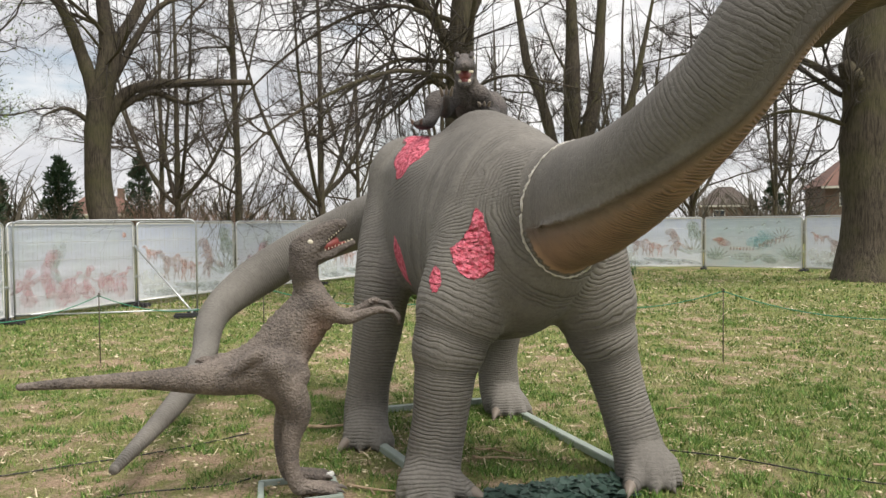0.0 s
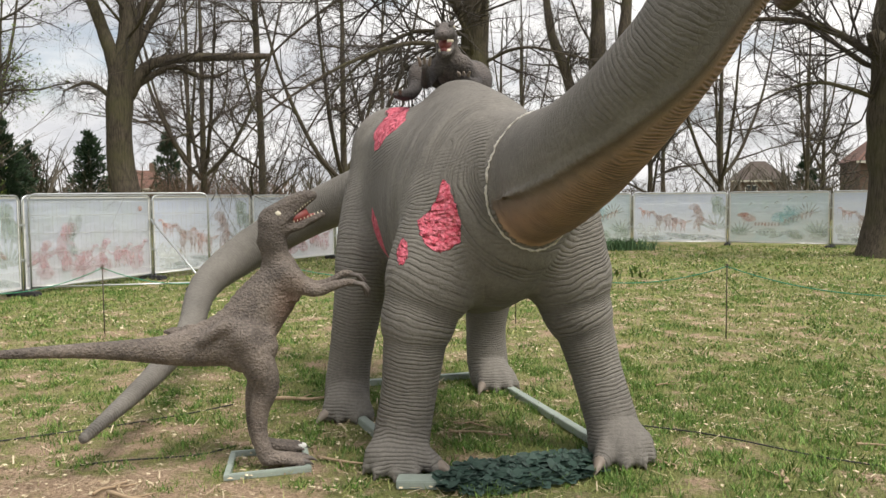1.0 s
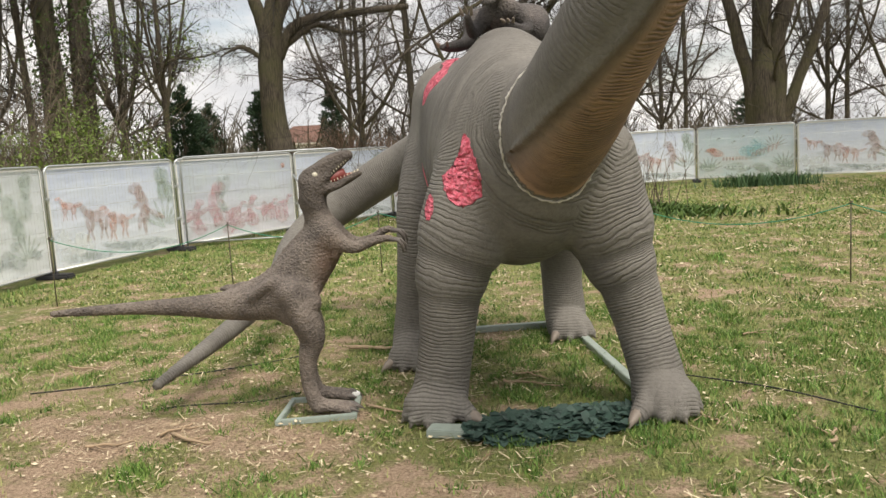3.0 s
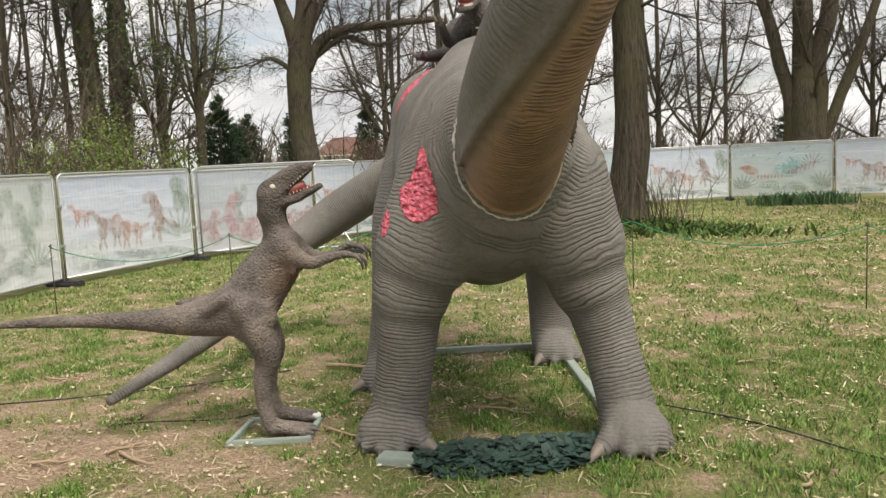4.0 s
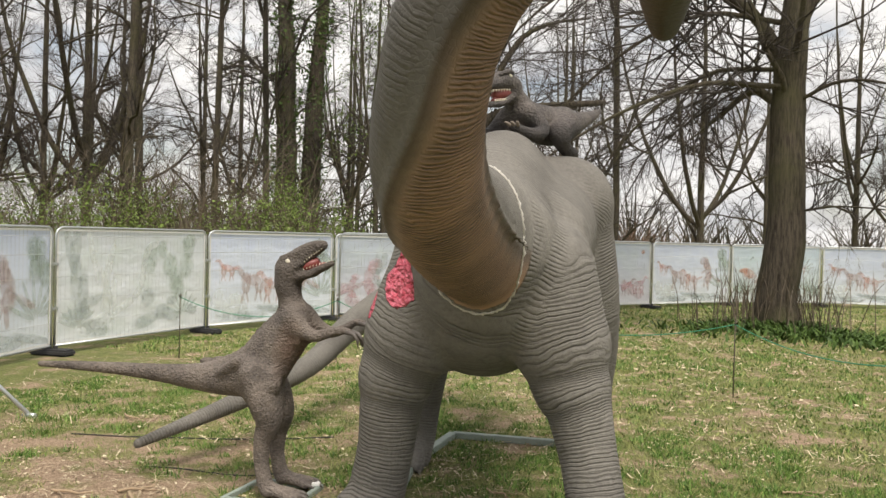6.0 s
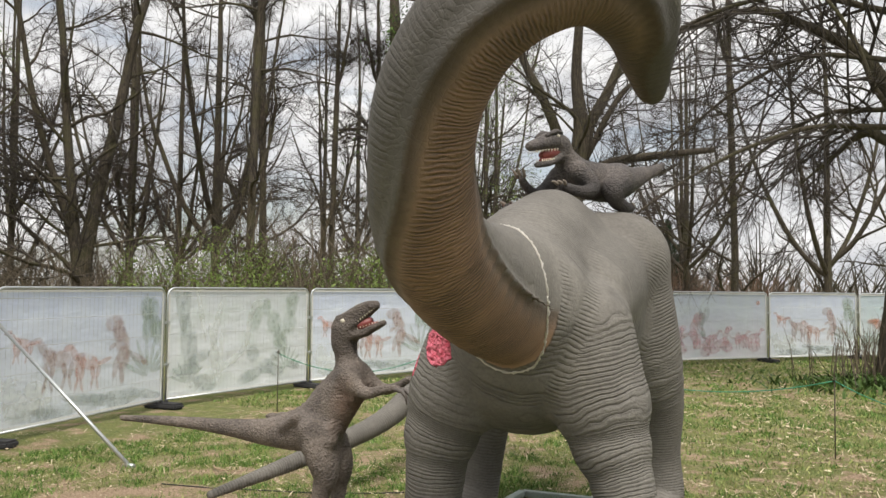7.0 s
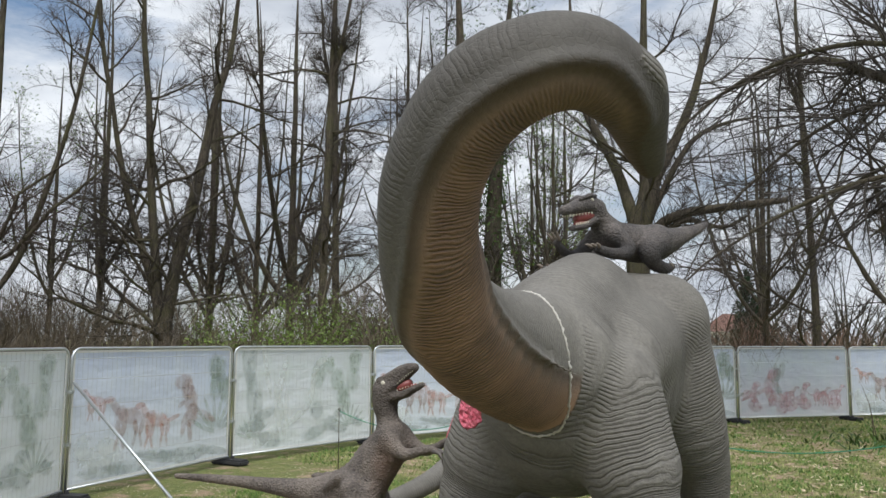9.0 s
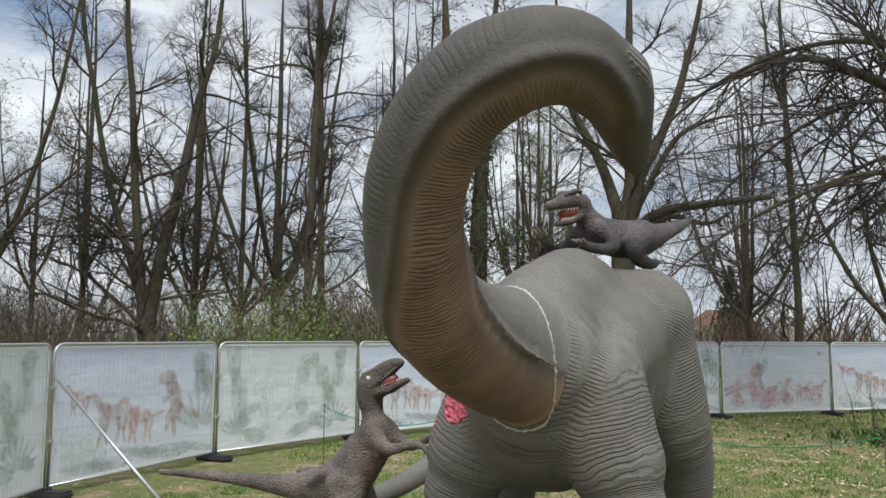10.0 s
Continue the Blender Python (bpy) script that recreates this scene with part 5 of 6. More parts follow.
WOUNDS = [
    ((0.75, -0.66, 0), [(-3.5, 2.02), (-3.44, 1.98), (-3.41, 1.9), (-3.37, 1.82), (-3.35, 1.71), (-3.37, 1.6), (-3.43, 1.55), (-3.48, 1.53), (-3.54, 1.57), (-3.6, 1.63), (-3.66, 1.74), (-3.59, 1.8), (-3.54, 1.87), (-3.52, 1.97)]),
    ((0.75, -0.66, 0), [(-3.76, 1.63), (-3.7, 1.59), (-3.66, 1.52), (-3.68, 1.46), (-3.73, 1.44), (-3.79, 1.52), (-3.79, 1.58)]),
    ((0.37, -0.93, 0), [(-6.43, 2.35), (-6.73, 2.49), (-6.83, 2.61), (-7.03, 2.72), (-6.33, 2.62), (-6.07, 2.51), (-6.07, 2.44), (-6.19, 2.38), (-6.25, 2.29), (-6.39, 2.28)]),
    ((0.37, -0.93, 0), [(-6.34, 1.82), (-6.2, 1.72), (-6.18, 1.58), (-6.3, 1.4), (-6.4, 1.44), (-6.44, 1.58), (-6.42, 1.7)]),
]


def long_neck():
    limbs = [(BODY, 0.1), (NECK, 0.12), (TAIL, 0.16)]
    extra = Soup()
    toes = {"fl": [(-75, 0.27), (-45, 0.29), (-15, 0.3), (15, 0.3), (50, 0.34)], "fr": [(-50, 0.34), (-15, 0.3), (15, 0.3), (45, 0.28), (75, 0.27)], "rl": [(-50, 0.27), (-20, 0.3), (10, 0.32), (40, 0.32)], "rr": [(-50, 0.27), (-20, 0.3), (10, 0.33), (40, 0.3)]}
    facing = {"fl": -75, "fr": -70, "rl": -75, "rr": -60}
    for key, rows in LEGS.items():
        limbs.append((rows, 0.07 if key[0] == "f" else 0.09))
        cx, cy = rows[-1][0], rows[-1][1]
        for a, ln in toes[key]:
            t = radians(facing[key] + a * 0.9)
            d = np.array([math.cos(t), math.sin(t), 0])
            c = np.array([cx, cy, 0])
            big = abs(a) == 50
            ln = ln if big else ln * 0.9
            limbs.append(([(*(c + d * 0.08 + (0, 0, 0.2)), 0.1), (*(c + d * 0.18 + (0, 0, 0.13)), 0.086), (*(c + d * (ln - 0.04) + (0, 0, 0.075)), 0.068), (*(c + d * ln + (0, 0, 0.055)), 0.05)], 0.035))
            claw(extra, c + d * (ln - 0.07) + (0, 0, 0.075), c + d * (ln + (0.14 if big else 0.055)) + (0, 0, 0.004), 0.052, 0.03, 1 if big else 3, 9)
    # hump over the shoulders, breast fold, elbows
    limbs.append(([(-0.1, 7.75, 2.2, 0.33), (-0.02, 7.45, 2.36, 0.32), (0.1, 7.1, 2.46, 0.29), (0.22, 6.68, 2.57, 0.27), (0.36, 6.3, 2.44, 0.27), (0.5, 5.9, 2.25, 0.26), (0.62, 5.6, 2.15, 0.25)], 0.22))
    limbs.append(([(-0.36, 7.35, 2.24, 0.34), (-0.16, 6.85, 2.26, 0.36), (0.08, 6.35, 2.12, 0.33)], 0.12))
    limbs.append(([(0.33, 7.3, 2.2, 0.34), (0.58, 6.8, 2.1, 0.34), (0.78, 6.3, 2.0, 0.32)], 0.12))
    # pelvis, and a brow over the eyes
    limbs.append(([(-0.42, 7.46, 2.35, 0.36), (0.0, 7.5, 2.36, 0.34), (0.42, 7.44, 2.34, 0.36)], 0.12))
    limbs.append(([(2.33, 4.22, 3.27, 0.06), (2.33, 4.33, 3.24, 0.065), (2.28, 4.43, 3.17, 0.05)], 0.05))
    # lateral folds between the throat and the sides of the neck
    nk = np.array([r[:3] for r in NECK])
    tan = np.gradient(nk, axis=0)
    for sgn in (1, -1):
        rows = []
        for i in range(1, 16):
            th = np.array(THROAT[i]) / np.linalg.norm(THROAT[i])
            w = tan[i] / np.linalg.norm(tan[i])
            th = th - w * (th @ w)
            th /= np.linalg.norm(th)
            sd = np.cross(w, th) * sgn
            r = (NECK[i][3] + NECK[i][-1]) / 2
            q = nk[i] + (0.34 * th + 0.94 * sd) * (r - 0.004)
            rows.append((*q, 0.012 + 0.012 * min(1, (i - 1) / 3) + (0.012 if i > 7 else 0)))
        limbs.append((rows, 0.025))
    # bead of filler round the neck joint
    rng = np.random.default_rng(2)

    def seam(v):
        """The bead lies on the skin along a tilted oval round the neck."""
        ring = []
        for t in np.linspace(0, 2 * math.pi, 150):
            p = np.array([0.79 + 0.285 * math.cos(t) - 0.01 * math.sin(t), 5.38 - 0.13 * math.sin(t) - 0.07 * math.cos(t) ** 2, 2.025 + 0.39 * math.sin(t)])
            near = v[np.argsort(((v - p) ** 2).sum(1))[:4]].mean(0)
            out = near - np.array([0.78, 5.5, 2.0])
            ring.append(near + out / np.linalg.norm(out) * 0.004)
        ring = np.array(ring)
        for _ in range(2):
            ring[1:-1] = (ring[:-2] + 2 * ring[1:-1] + ring[2:]) / 4
        ring[-1] = ring[0]
        extra.tube(ring + rng.normal(0, 0.003, ring.shape), 0.0045 + 0.007 * rng.random(len(ring)), 5, 2)
        return extra

    def attrs(v, which, vals, sets):
        s = sets[1][0]
        th = curve_rows(THROAT, 4)
        own = (which == 1) | (which >= len(sets) - 2)
        p = v[own]
        i = np.argmin(((p[:, None] - s[None, :, :3]) ** 2).sum(-1), 1)
        q = p - s[i, :3]
        q /= np.linalg.norm(q, axis=1)[:, None]
        t = th[i] / np.linalg.norm(th[i], axis=1)[:, None]
        k = (q * t).sum(1)
        vals["under"][own] = np.clip((k - 0.3) / 0.45, 0, 1) * np.clip(1.15 - np.abs(np.arange(len(s))[i] / len(s) - 0.3), 0, 1)

        # darker paint towards the head, with some shading put into the same tone
        vals["soot"] = np.zeros(len(v))
        vals["plain"] = own * 1.0
        u = np.arange(len(s))[i] / len(s)
        vals["soot"][own] = np.clip((u - 0.06) / 0.4, 0, 1) * 0.95

        # how deep the folds are on each limb
        deep = np.where(which == 0, 1.0, np.where(which == 1, 0.3, np.where(which == 2, 0.9, 1.0)))
        deep = np.where(own, 0.3 + 0.7 * vals["under"], deep)
        vals["keep"] *= deep
        # raw wounds on the left flank, outlined in (along the body, height)
        z = v[:, 2]
        left = v @ np.array([-0.93, -0.37, 0])
        sd = np.full(len(v), 1.0)
        for way, poly in WOUNDS:
            q = np.array(poly)
            a = v @ np.array(way)
            d = np.full(len(v), 9.0)
            inside = np.zeros(len(v), bool)
            for (x0, y0), (x1, y1) in zip(q, np.roll(q, -1, 0)):
                t = np.clip(((a - x0) * (x1 - x0) + (z - y0) * (y1 - y0)) / ((x1 - x0) ** 2 + (y1 - y0) ** 2), 0, 1)
                d = np.minimum(d, np.hypot(a - x0 - t * (x1 - x0), z - y0 - t * (y1 - y0)))
                inside ^= ((y0 > z) != (y1 > z)) & (a < (x1 - x0) * (z - y0) / (y1 - y0 + 1e-9) + x0)
            sd = np.minimum(sd, np.where(inside, -d, d))
        sd = np.where(left > -2.55, sd, 1.0)
        vals["pink"][:] = np.clip(0.5 - sd / 0.12, 0, 1)

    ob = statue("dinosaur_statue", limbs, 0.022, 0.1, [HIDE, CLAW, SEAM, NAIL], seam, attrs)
    return tagged(ob, "life-size grey long-necked dinosaur statue with raw pink wounds", "statue")


long_neck()

# ---- the standing raptor statue ----
RO, RD = np.array([-1.05, 5.68, 0]), np.array([0.9585, 0.285, 0])
RN = np.array([-0.285, 0.9585, 0])


def on_plane(rows):
    """Rows of (length along the raptor, height, aside, r, r2) to world rows."""
    return [(*(RO + RD * s + RN * a + (0, 0, z)), r, r2) for s, z, a, r, r2 in rows]


def raptor():
    limbs = [(on_plane([(-1.72, 0.985, -0.62, 0.02, 0.024), (-1.48, 0.965, -0.48, 0.034, 0.036), (-1.22, 0.938, -0.33, 0.047, 0.05), (-0.97, 0.905, -0.2, 0.064, 0.07), (-0.72, 0.876, -0.09, 0.092, 0.105), (-0.5, 0.88, 0, 0.122, 0.15), (-0.25, 0.95, 0, 0.155, 0.2), (-0.1, 1.12, 0, 0.155, 0.19), (0.02, 1.27, 0, 0.145, 0.165), (0.05, 1.38, 0, 0.12, 0.125), (0.02, 1.5, 0, 0.085, 0.095), (-0.01, 1.62, 0, 0.1, 0.118), (0.005, 1.72, 0, 0.106, 0.122)]), 0.06)]
    limbs.append((on_plane([(0.0, 1.745, 0, 0.095, 0.1), (0.12, 1.84, 0, 0.076, 0.08), (0.2, 1.892, 0, 0.058, 0.06), (0.27, 1.92, 0, 0.042, 0.038)]), 0.05))
    limbs.append((on_plane([(0.03, 1.69, 0, 0.08, 0.06), (0.15, 1.7, 0, 0.062, 0.035), (0.26, 1.745, 0, 0.05, 0.03), (0.345, 1.785, 0, 0.035, 0.022)]), 0.03))
    for sd in (-1, 1):
        limbs.append((on_plane([(-0.03, 1.82, sd * 0.07, 0.02, 0.018), (0.04, 1.835, sd * 0.074, 0.022, 0.02), (0.12, 1.885, sd * 0.05, 0.018, 0.016), (0.22, 1.93, sd * 0.03, 0.014, 0.013)]), 0.025))
        limbs.append((on_plane([(-0.04, 1.72, sd * 0.08, 0.02, 0.03), (0.05, 1.745, sd * 0.082, 0.016, 0.02), (0.13, 1.775, sd * 0.068, 0.012, 0.012)]), 0.03))
        limbs.append((on_plane([(-0.02, 1.68, sd * 0.06, 0.03, 0.04), (0.08, 1.675, sd * 0.06, 0.02, 0.022), (0.2, 1.7, sd * 0.045, 0.013, 0.014)]), 0.03))
    spine = curve_rows([(-0.75, 0.985), (-0.5, 1.03), (-0.35, 1.12), (-0.245, 1.245), (-0.125, 1.355), (-0.078, 1.4), (-0.066, 1.49), (-0.1, 1.6)], 5)
    limbs.append((on_plane([(a, b, 0, 0.016 + 0.01 * (i % 2), 0.016 + 0.01 * (i % 2)) for i, (a, b) in enumerate(spine)]), 0.02))
    for sd in (-1, 1):
        limbs.append((on_plane([(-0.5, 0.93, sd * 0.12, 0.03, 0.03), (-0.33, 1.03, sd * 0.135, 0.04, 0.04), (-0.16, 1.0, sd * 0.135, 0.03, 0.03)]), 0.04))
        limbs.append((on_plane([(0.06, 1.45, sd * 0.06, 0.03, 0.04), (0.13, 1.36, sd * 0.1, 0.035, 0.045), (0.14, 1.2, sd * 0.1, 0.03, 0.04)]), 0.04))
    for side, foot, back in ((-0.12, -0.13, 0.0), (0.12, 0.19, -0.04)):
        limbs.append((on_plane([(-0.2 + back, 0.92, side * 0.7, 0.125, 0.21), (-0.12 + back, 0.74, side, 0.115, 0.175), (-0.08 + back, 0.6, (side + foot) / 2, 0.095, 0.115), (-0.12 + back, 0.45, foot, 0.07, 0.078), (-0.13 + back, 0.28, foot, 0.056, 0.06), (-0.1 + back, 0.14, foot, 0.058, 0.062), (-0.07 + back, 0.08, foot, 0.06, 0.05)]), 0.06))
    extra = Soup()
    P = lambda s, z, a: RO + RD * s + RN * a + np.array([0, 0, z])
    for side, back in ((-0.13, 0.0), (0.19, -0.04)):
        for k, da in ((0.24, -0.07), (0.27, 0.0), (0.23, 0.075)):
            limbs.append((on_plane([(-0.07 + back, 0.085, side, 0.045, 0.045), (0.05 + back, 0.075, side + da * 0.6, 0.032, 0.035), (k - 0.08 + back, 0.055, side + da, 0.028, 0.03)]), 0.03))
            claw(extra, P(k - 0.09 + back, 0.06, side + da), P(k + 0.0 + back, 0.035, side + da * 1.1), 0.02, 0.015, 1)
    for side, sw in ((-0.13, 0.0), (0.13, 0.04)):
        limbs.append((on_plane([(0.08, 1.37, side * 0.75, 0.075, 0.085), (0.2, 1.285, side, 0.052, 0.058), (0.29, 1.255, side * 1.05, 0.042, 0.046), (0.4, 1.285, side * 1.0, 0.034, 0.036), (0.5, 1.305 + sw, side * 0.95, 0.03, 0.028), (0.55, 1.3 + sw, side * 0.95, 0.032, 0.025)]), 0.05))
        for da, e in ((-0.03, 0.0), (0.0, 0.02), (0.03, -0.01)):
            b = [P(0.54, 1.3 + sw, side * 0.95 + da), P(0.6 + e, 1.29 + sw, side * 0.95 + da * 1.3), P(0.635 + e, 1.25 + sw, side * 0.95 + da * 1.4), P(0.64 + e, 1.195 + sw, side * 0.95 + da * 1.4)]
            extra.tube(b, [0.018, 0.016, 0.013, 0.003], 6, 1)
    # mouth lining, tongue and teeth
    m = Soup()
    m.tube([P(0.06, 1.745, 0), P(0.16, 1.765, 0), P(0.24, 1.8, 0)], [0.055, 0.05, 0.03], 8, 3)
    m.tube([P(0.1, 1.735, 0), P(0.2, 1.75, 0), P(0.29, 1.785, 0)], [0.035, 0.03, 0.012], 8, 3)
    for side in (-1, 1):
        for i in range(9):
            u = i / 8
            b = P(0.13 + 0.14 * u, 1.79 + 0.115 * u, side * (0.062 - 0.03 * u))
            claw(m, b, b + np.array([0, 0, -0.018]) + RD * 0.006, 0.0045, 0, 2, 4)
            b = P(0.14 + 0.195 * u, 1.73 + 0.07 * u, side * (0.05 - 0.024 * u))
            claw(m, b, b + np.array([0, 0, 0.016]), 0.004, 0, 2, 4)
        c = P(0.03, 1.79, side * 0.085)
        ring = [c + RN * side * k for k in (-0.006, 0.014, 0.023)]
        m.tube(ring, [0.027, 0.023, 0.006], 9, 4)
        m.tube([c - RN * side * 0.01, c + RN * side * 0.007], [0.046, 0.04], 9, 1)
        m.tube([c + RN * side * 0.012, c + RN * side * 0.0165], [0.009, 0.007], 7, 1)
    off = extra.n
    extra.v += m.v
    extra.f += [tuple(k + off for k in q) for q in m.f]
    extra.i += m.i
    extra.n += m.n

    def attrs(v, which, vals, sets):
        h = (v - RO) @ RD
        vals["soot"] = np.clip((v[:, 2] - 1.42) / 0.2, 0, 1) * 0.55 + np.clip((v[:, 2] - 1.0 - 1.1 * np.clip(h + 0.35, 0, 0.5)) / 0.1, 0, 1) * (h > -0.5) * 0.25
        vals["pink"][:] = np.clip(1 - ((h - 0.1) / 0.16) ** 2 - ((v[:, 2] - 1.1) / 0.3) ** 2, 0, 1) * 0.7

    ob = statue("raptor_statue", limbs, 0.013, 0.05, [PEBBLE, CLAW_DARK, TOOTH, MOUTH, EYE], extra, attrs, 0.04)
    return tagged(ob, "brown-grey raptor statue rearing with open red mouth", "statue")


raptor()

# ---- the raptor on the back ----


def back_raptor():
    limbs = [([(0.2, 8.62, 3.27, 0.03), (0.2, 8.42, 3.19, 0.055), (0.2, 8.2, 3.125, 0.08), (0.19, 7.95, 3.05, 0.12), (0.18, 7.7, 3.0, 0.165), (0.16, 7.4, 2.99, 0.165), (0.13, 7.2, 3.02, 0.145), (0.1, 7.07, 3.14, 0.1), (0.09, 7.0, 3.22, 0.09)], 0.05)]
    limbs.append(([(0.09, 6.98, 3.25, 0.094, 0.09), (0.09, 6.85, 3.265, 0.084, 0.078), (0.09, 6.7, 3.222, 0.068, 0.055), (0.09, 6.58, 3.185, 0.05, 0.04)], 0.04))
    limbs.append(([(0.09, 6.95, 3.155, 0.074, 0.05), (0.09, 6.82, 3.085, 0.056, 0.032), (0.09, 6.68, 3.05, 0.04, 0.025)], 0.03))
    # the two haunches with their feet
    limbs.append(([(0.25, 7.66, 3.02, 0.15), (0.33, 7.52, 2.98, 0.14), (0.38, 7.36, 2.88, 0.09), (0.37, 7.44, 2.8, 0.065), (0.36, 7.58, 2.77, 0.055), (0.35, 7.68, 2.77, 0.046), (0.34, 7.76, 2.79, 0.034)], 0.03))
    limbs.append(([(0.06, 7.75, 3.02, 0.14), (-0.08, 7.58, 3.04, 0.12), (-0.18, 7.42, 3.02, 0.098), (-0.21, 7.36, 2.9, 0.068), (-0.23, 7.2, 2.81, 0.055), (-0.28, 7.0, 2.77, 0.048), (-0.32, 6.82, 2.75, 0.03)], 0.035))
    # arms
    limbs.append(([(0.22, 7.08, 3.03, 0.085), (0.32, 7.12, 2.92, 0.065), (0.335, 7.06, 2.86, 0.054), (0.3, 6.92, 2.85, 0.045), (0.25, 6.8, 2.88, 0.038)], 0.03))
    limbs.append(([(0.0, 7.1, 3.02, 0.075), (-0.07, 7.0, 2.89, 0.055), (-0.07, 6.85, 2.85, 0.045), (-0.06, 6.72, 2.9, 0.036), (-0.06, 6.66, 2.95, 0.028)], 0.03))
    extra = Soup()
    for hx, hy, hz, up in ((0.25, 6.78, 2.89, 0.02), (-0.06, 6.66, 2.96, 0.07)):
        for k in (-0.035, 0.0, 0.035):
            claw(extra, (hx + k, hy, hz), (hx + k * 1.6, hy - 0.07, hz + up), 0.016, 0.012, 1, 5)
    for fx, fy, fz in ((0.34, 7.72, 2.78), (-0.32, 6.84, 2.76)):
        for k in (-0.03, 0.03):
            claw(extra, (fx + k, fy, fz), (fx + k * 1.8, fy - 0.06, fz + 0.03), 0.018, 0.01, 1, 5)
    extra.tube([(0.09, 6.95, 3.19), (0.09, 6.84, 3.165), (0.09, 6.73, 3.13)], [0.06, 0.055, 0.03], 8, 3)
    extra.tube([(0.09, 6.88, 3.125), (0.09, 6.79, 3.11), (0.09, 6.71, 3.085)], [0.04, 0.035, 0.015], 8, 3)
    for side in (-1, 1):
        for i in range(8):
            u = i / 7
            b = np.array([0.09 + side * (0.068 - 0.03 * u), 6.86 - 0.25 * u, 3.2 - 0.045 * u])
            claw(extra, b, b + (0, 0, -0.024), 0.006, 0, 2, 4)
            b = np.array([0.09 + side * (0.05 - 0.02 * u), 6.86 - 0.16 * u, 3.11 - 0.035 * u])
            claw(extra, b, b + (0, 0, 0.022), 0.006, 0, 2, 4)
        extra.tube([(0.09 + side * 0.07, 6.86, 3.3), (0.09 + side * 0.086, 6.855, 3.3)], [0.02, 0.01], 8, 4)
        extra.tube([(0.09 + side * 0.055, 6.93, 3.34), (0.09 + side * 0.065, 6.83, 3.335), (0.09 + side * 0.05, 6.72, 3.285)], [0.018, 0.022, 0.012], 6, 0)

    def attrs(v, which, vals, sets):
        # haunches and arms get darker towards the bottom
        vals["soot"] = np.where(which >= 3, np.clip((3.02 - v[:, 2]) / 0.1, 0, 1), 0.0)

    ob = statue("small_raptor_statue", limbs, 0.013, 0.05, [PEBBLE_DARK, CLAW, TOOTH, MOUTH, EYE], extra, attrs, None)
    return tagged(ob, "dark grey raptor statue crouching on the big statue's back", "statue")


back_raptor()


# ---- steel bases ----
def bar(bm, a, b, w, h, z0):
    a, b = Vector((*a, z0)), Vector((*b, z0))
    d = b - a
    m = Matrix.Translation((a + b) / 2 + Vector((0, 0, h / 2))) @ Matrix.Rotation(math.atan2(d.y, d.x), 4, "Z") @ Matrix.Diagonal((d.length, w, h, 1))
    r = bmesh.ops.create_cube(bm, size=1, matrix=m)
    bmesh.ops.bevel(bm, geom=list({e for v in r["verts"] for e in v.link_edges}), offset=0.006, segments=2, affect="EDGES")


def bases():
    base = tagged(new("floor_frame"), "grey-green painted steel floor frame under the big statue", "steel frame")
    for a, b in (((-0.75, 6.95), (-0.14, 5.75)), ((0.45, 8.3), (1.3, 6.1)), ((-1.0, 8.0), (0.35, 8.5)), ((-0.75, 6.95), (-1.0, 8.0))):
        bm = bmesh.new()
        bar(bm, a, b, 0.08, 0.06, 0.002)
        part("bar", bm, PAINTED, base)
    bm = bmesh.new()
    bar(bm, (-0.14, 5.27), (0.22, 5.28), 0.15, 0.055, 0.002)
    part("foot_plate", bm, PAINTED, base)
    stand = tagged(new("square_stand"), "square grey-green steel stand under the raptor", "steel frame")
    c = [(-1.3, 5.3), (-1.42, 5.79), (-0.93, 5.95), (-0.79, 5.5)]
    for i in range(4):
        a, b = Vector(c[i]), Vector(c[(i + 1) % 4])
        k = (b - a).normalized() * 0.021
        bm = bmesh.new()
        bar(bm, a - k, b - k, 0.042, 0.045, 0.002)
        part("bar", bm, PAINTED, stand)
    bm = bmesh.new()
    bar(bm, (-0.96, 5.88), (-0.92, 5.93), 0.05, 0.03, 0.047)
    part("clip", bm, WHITE, stand, "white plastic clip")


bases()


# ---- leaf netting, sticks, cables ----
def leaf_net():
    rng = np.random.default_rng(21)
    v, f = [], []
    for _ in range(1500):
        u, w = rng.uniform(-1, 1), rng.uniform(-1, 1)
        if u * u * 0.8 + w * w > 1.05 + rng.normal(0, 0.1):
            continue
        x = 0.68 + 0.56 * u - 0.06 * w
        y = 5.52 + 0.29 * w + 0.24 * u
        z = 0.02 + 0.04 * rng.random() * (1.2 - w * w)
        a, k = rng.uniform(0, 6.283), rng.uniform(0.035, 0.062)
        t = rng.normal(0, 0.25, 2)
        n = len(v)
        for px, py in ((-1, 0), (-0.3, 0.6), (0.5, 0.5), (1.1, 0), (0.5, -0.5), (-0.3, -0.6)):
            qx, qy = px * k, py * k
            v.append((x + qx * math.cos(a) - qy * math.sin(a), y + qx * math.sin(a) + qy * math.cos(a), max(0.012, z + qx * t[0] + qy * t[1])))
        f.append(tuple(range(n, n + 6)))
    tagged(mesh_ob("leaf_netting", v, f, NET_LEAF, smooth=False), "dark green artificial leaf netting lying on the grass", "netting", kind="stuff")


leaf_net()


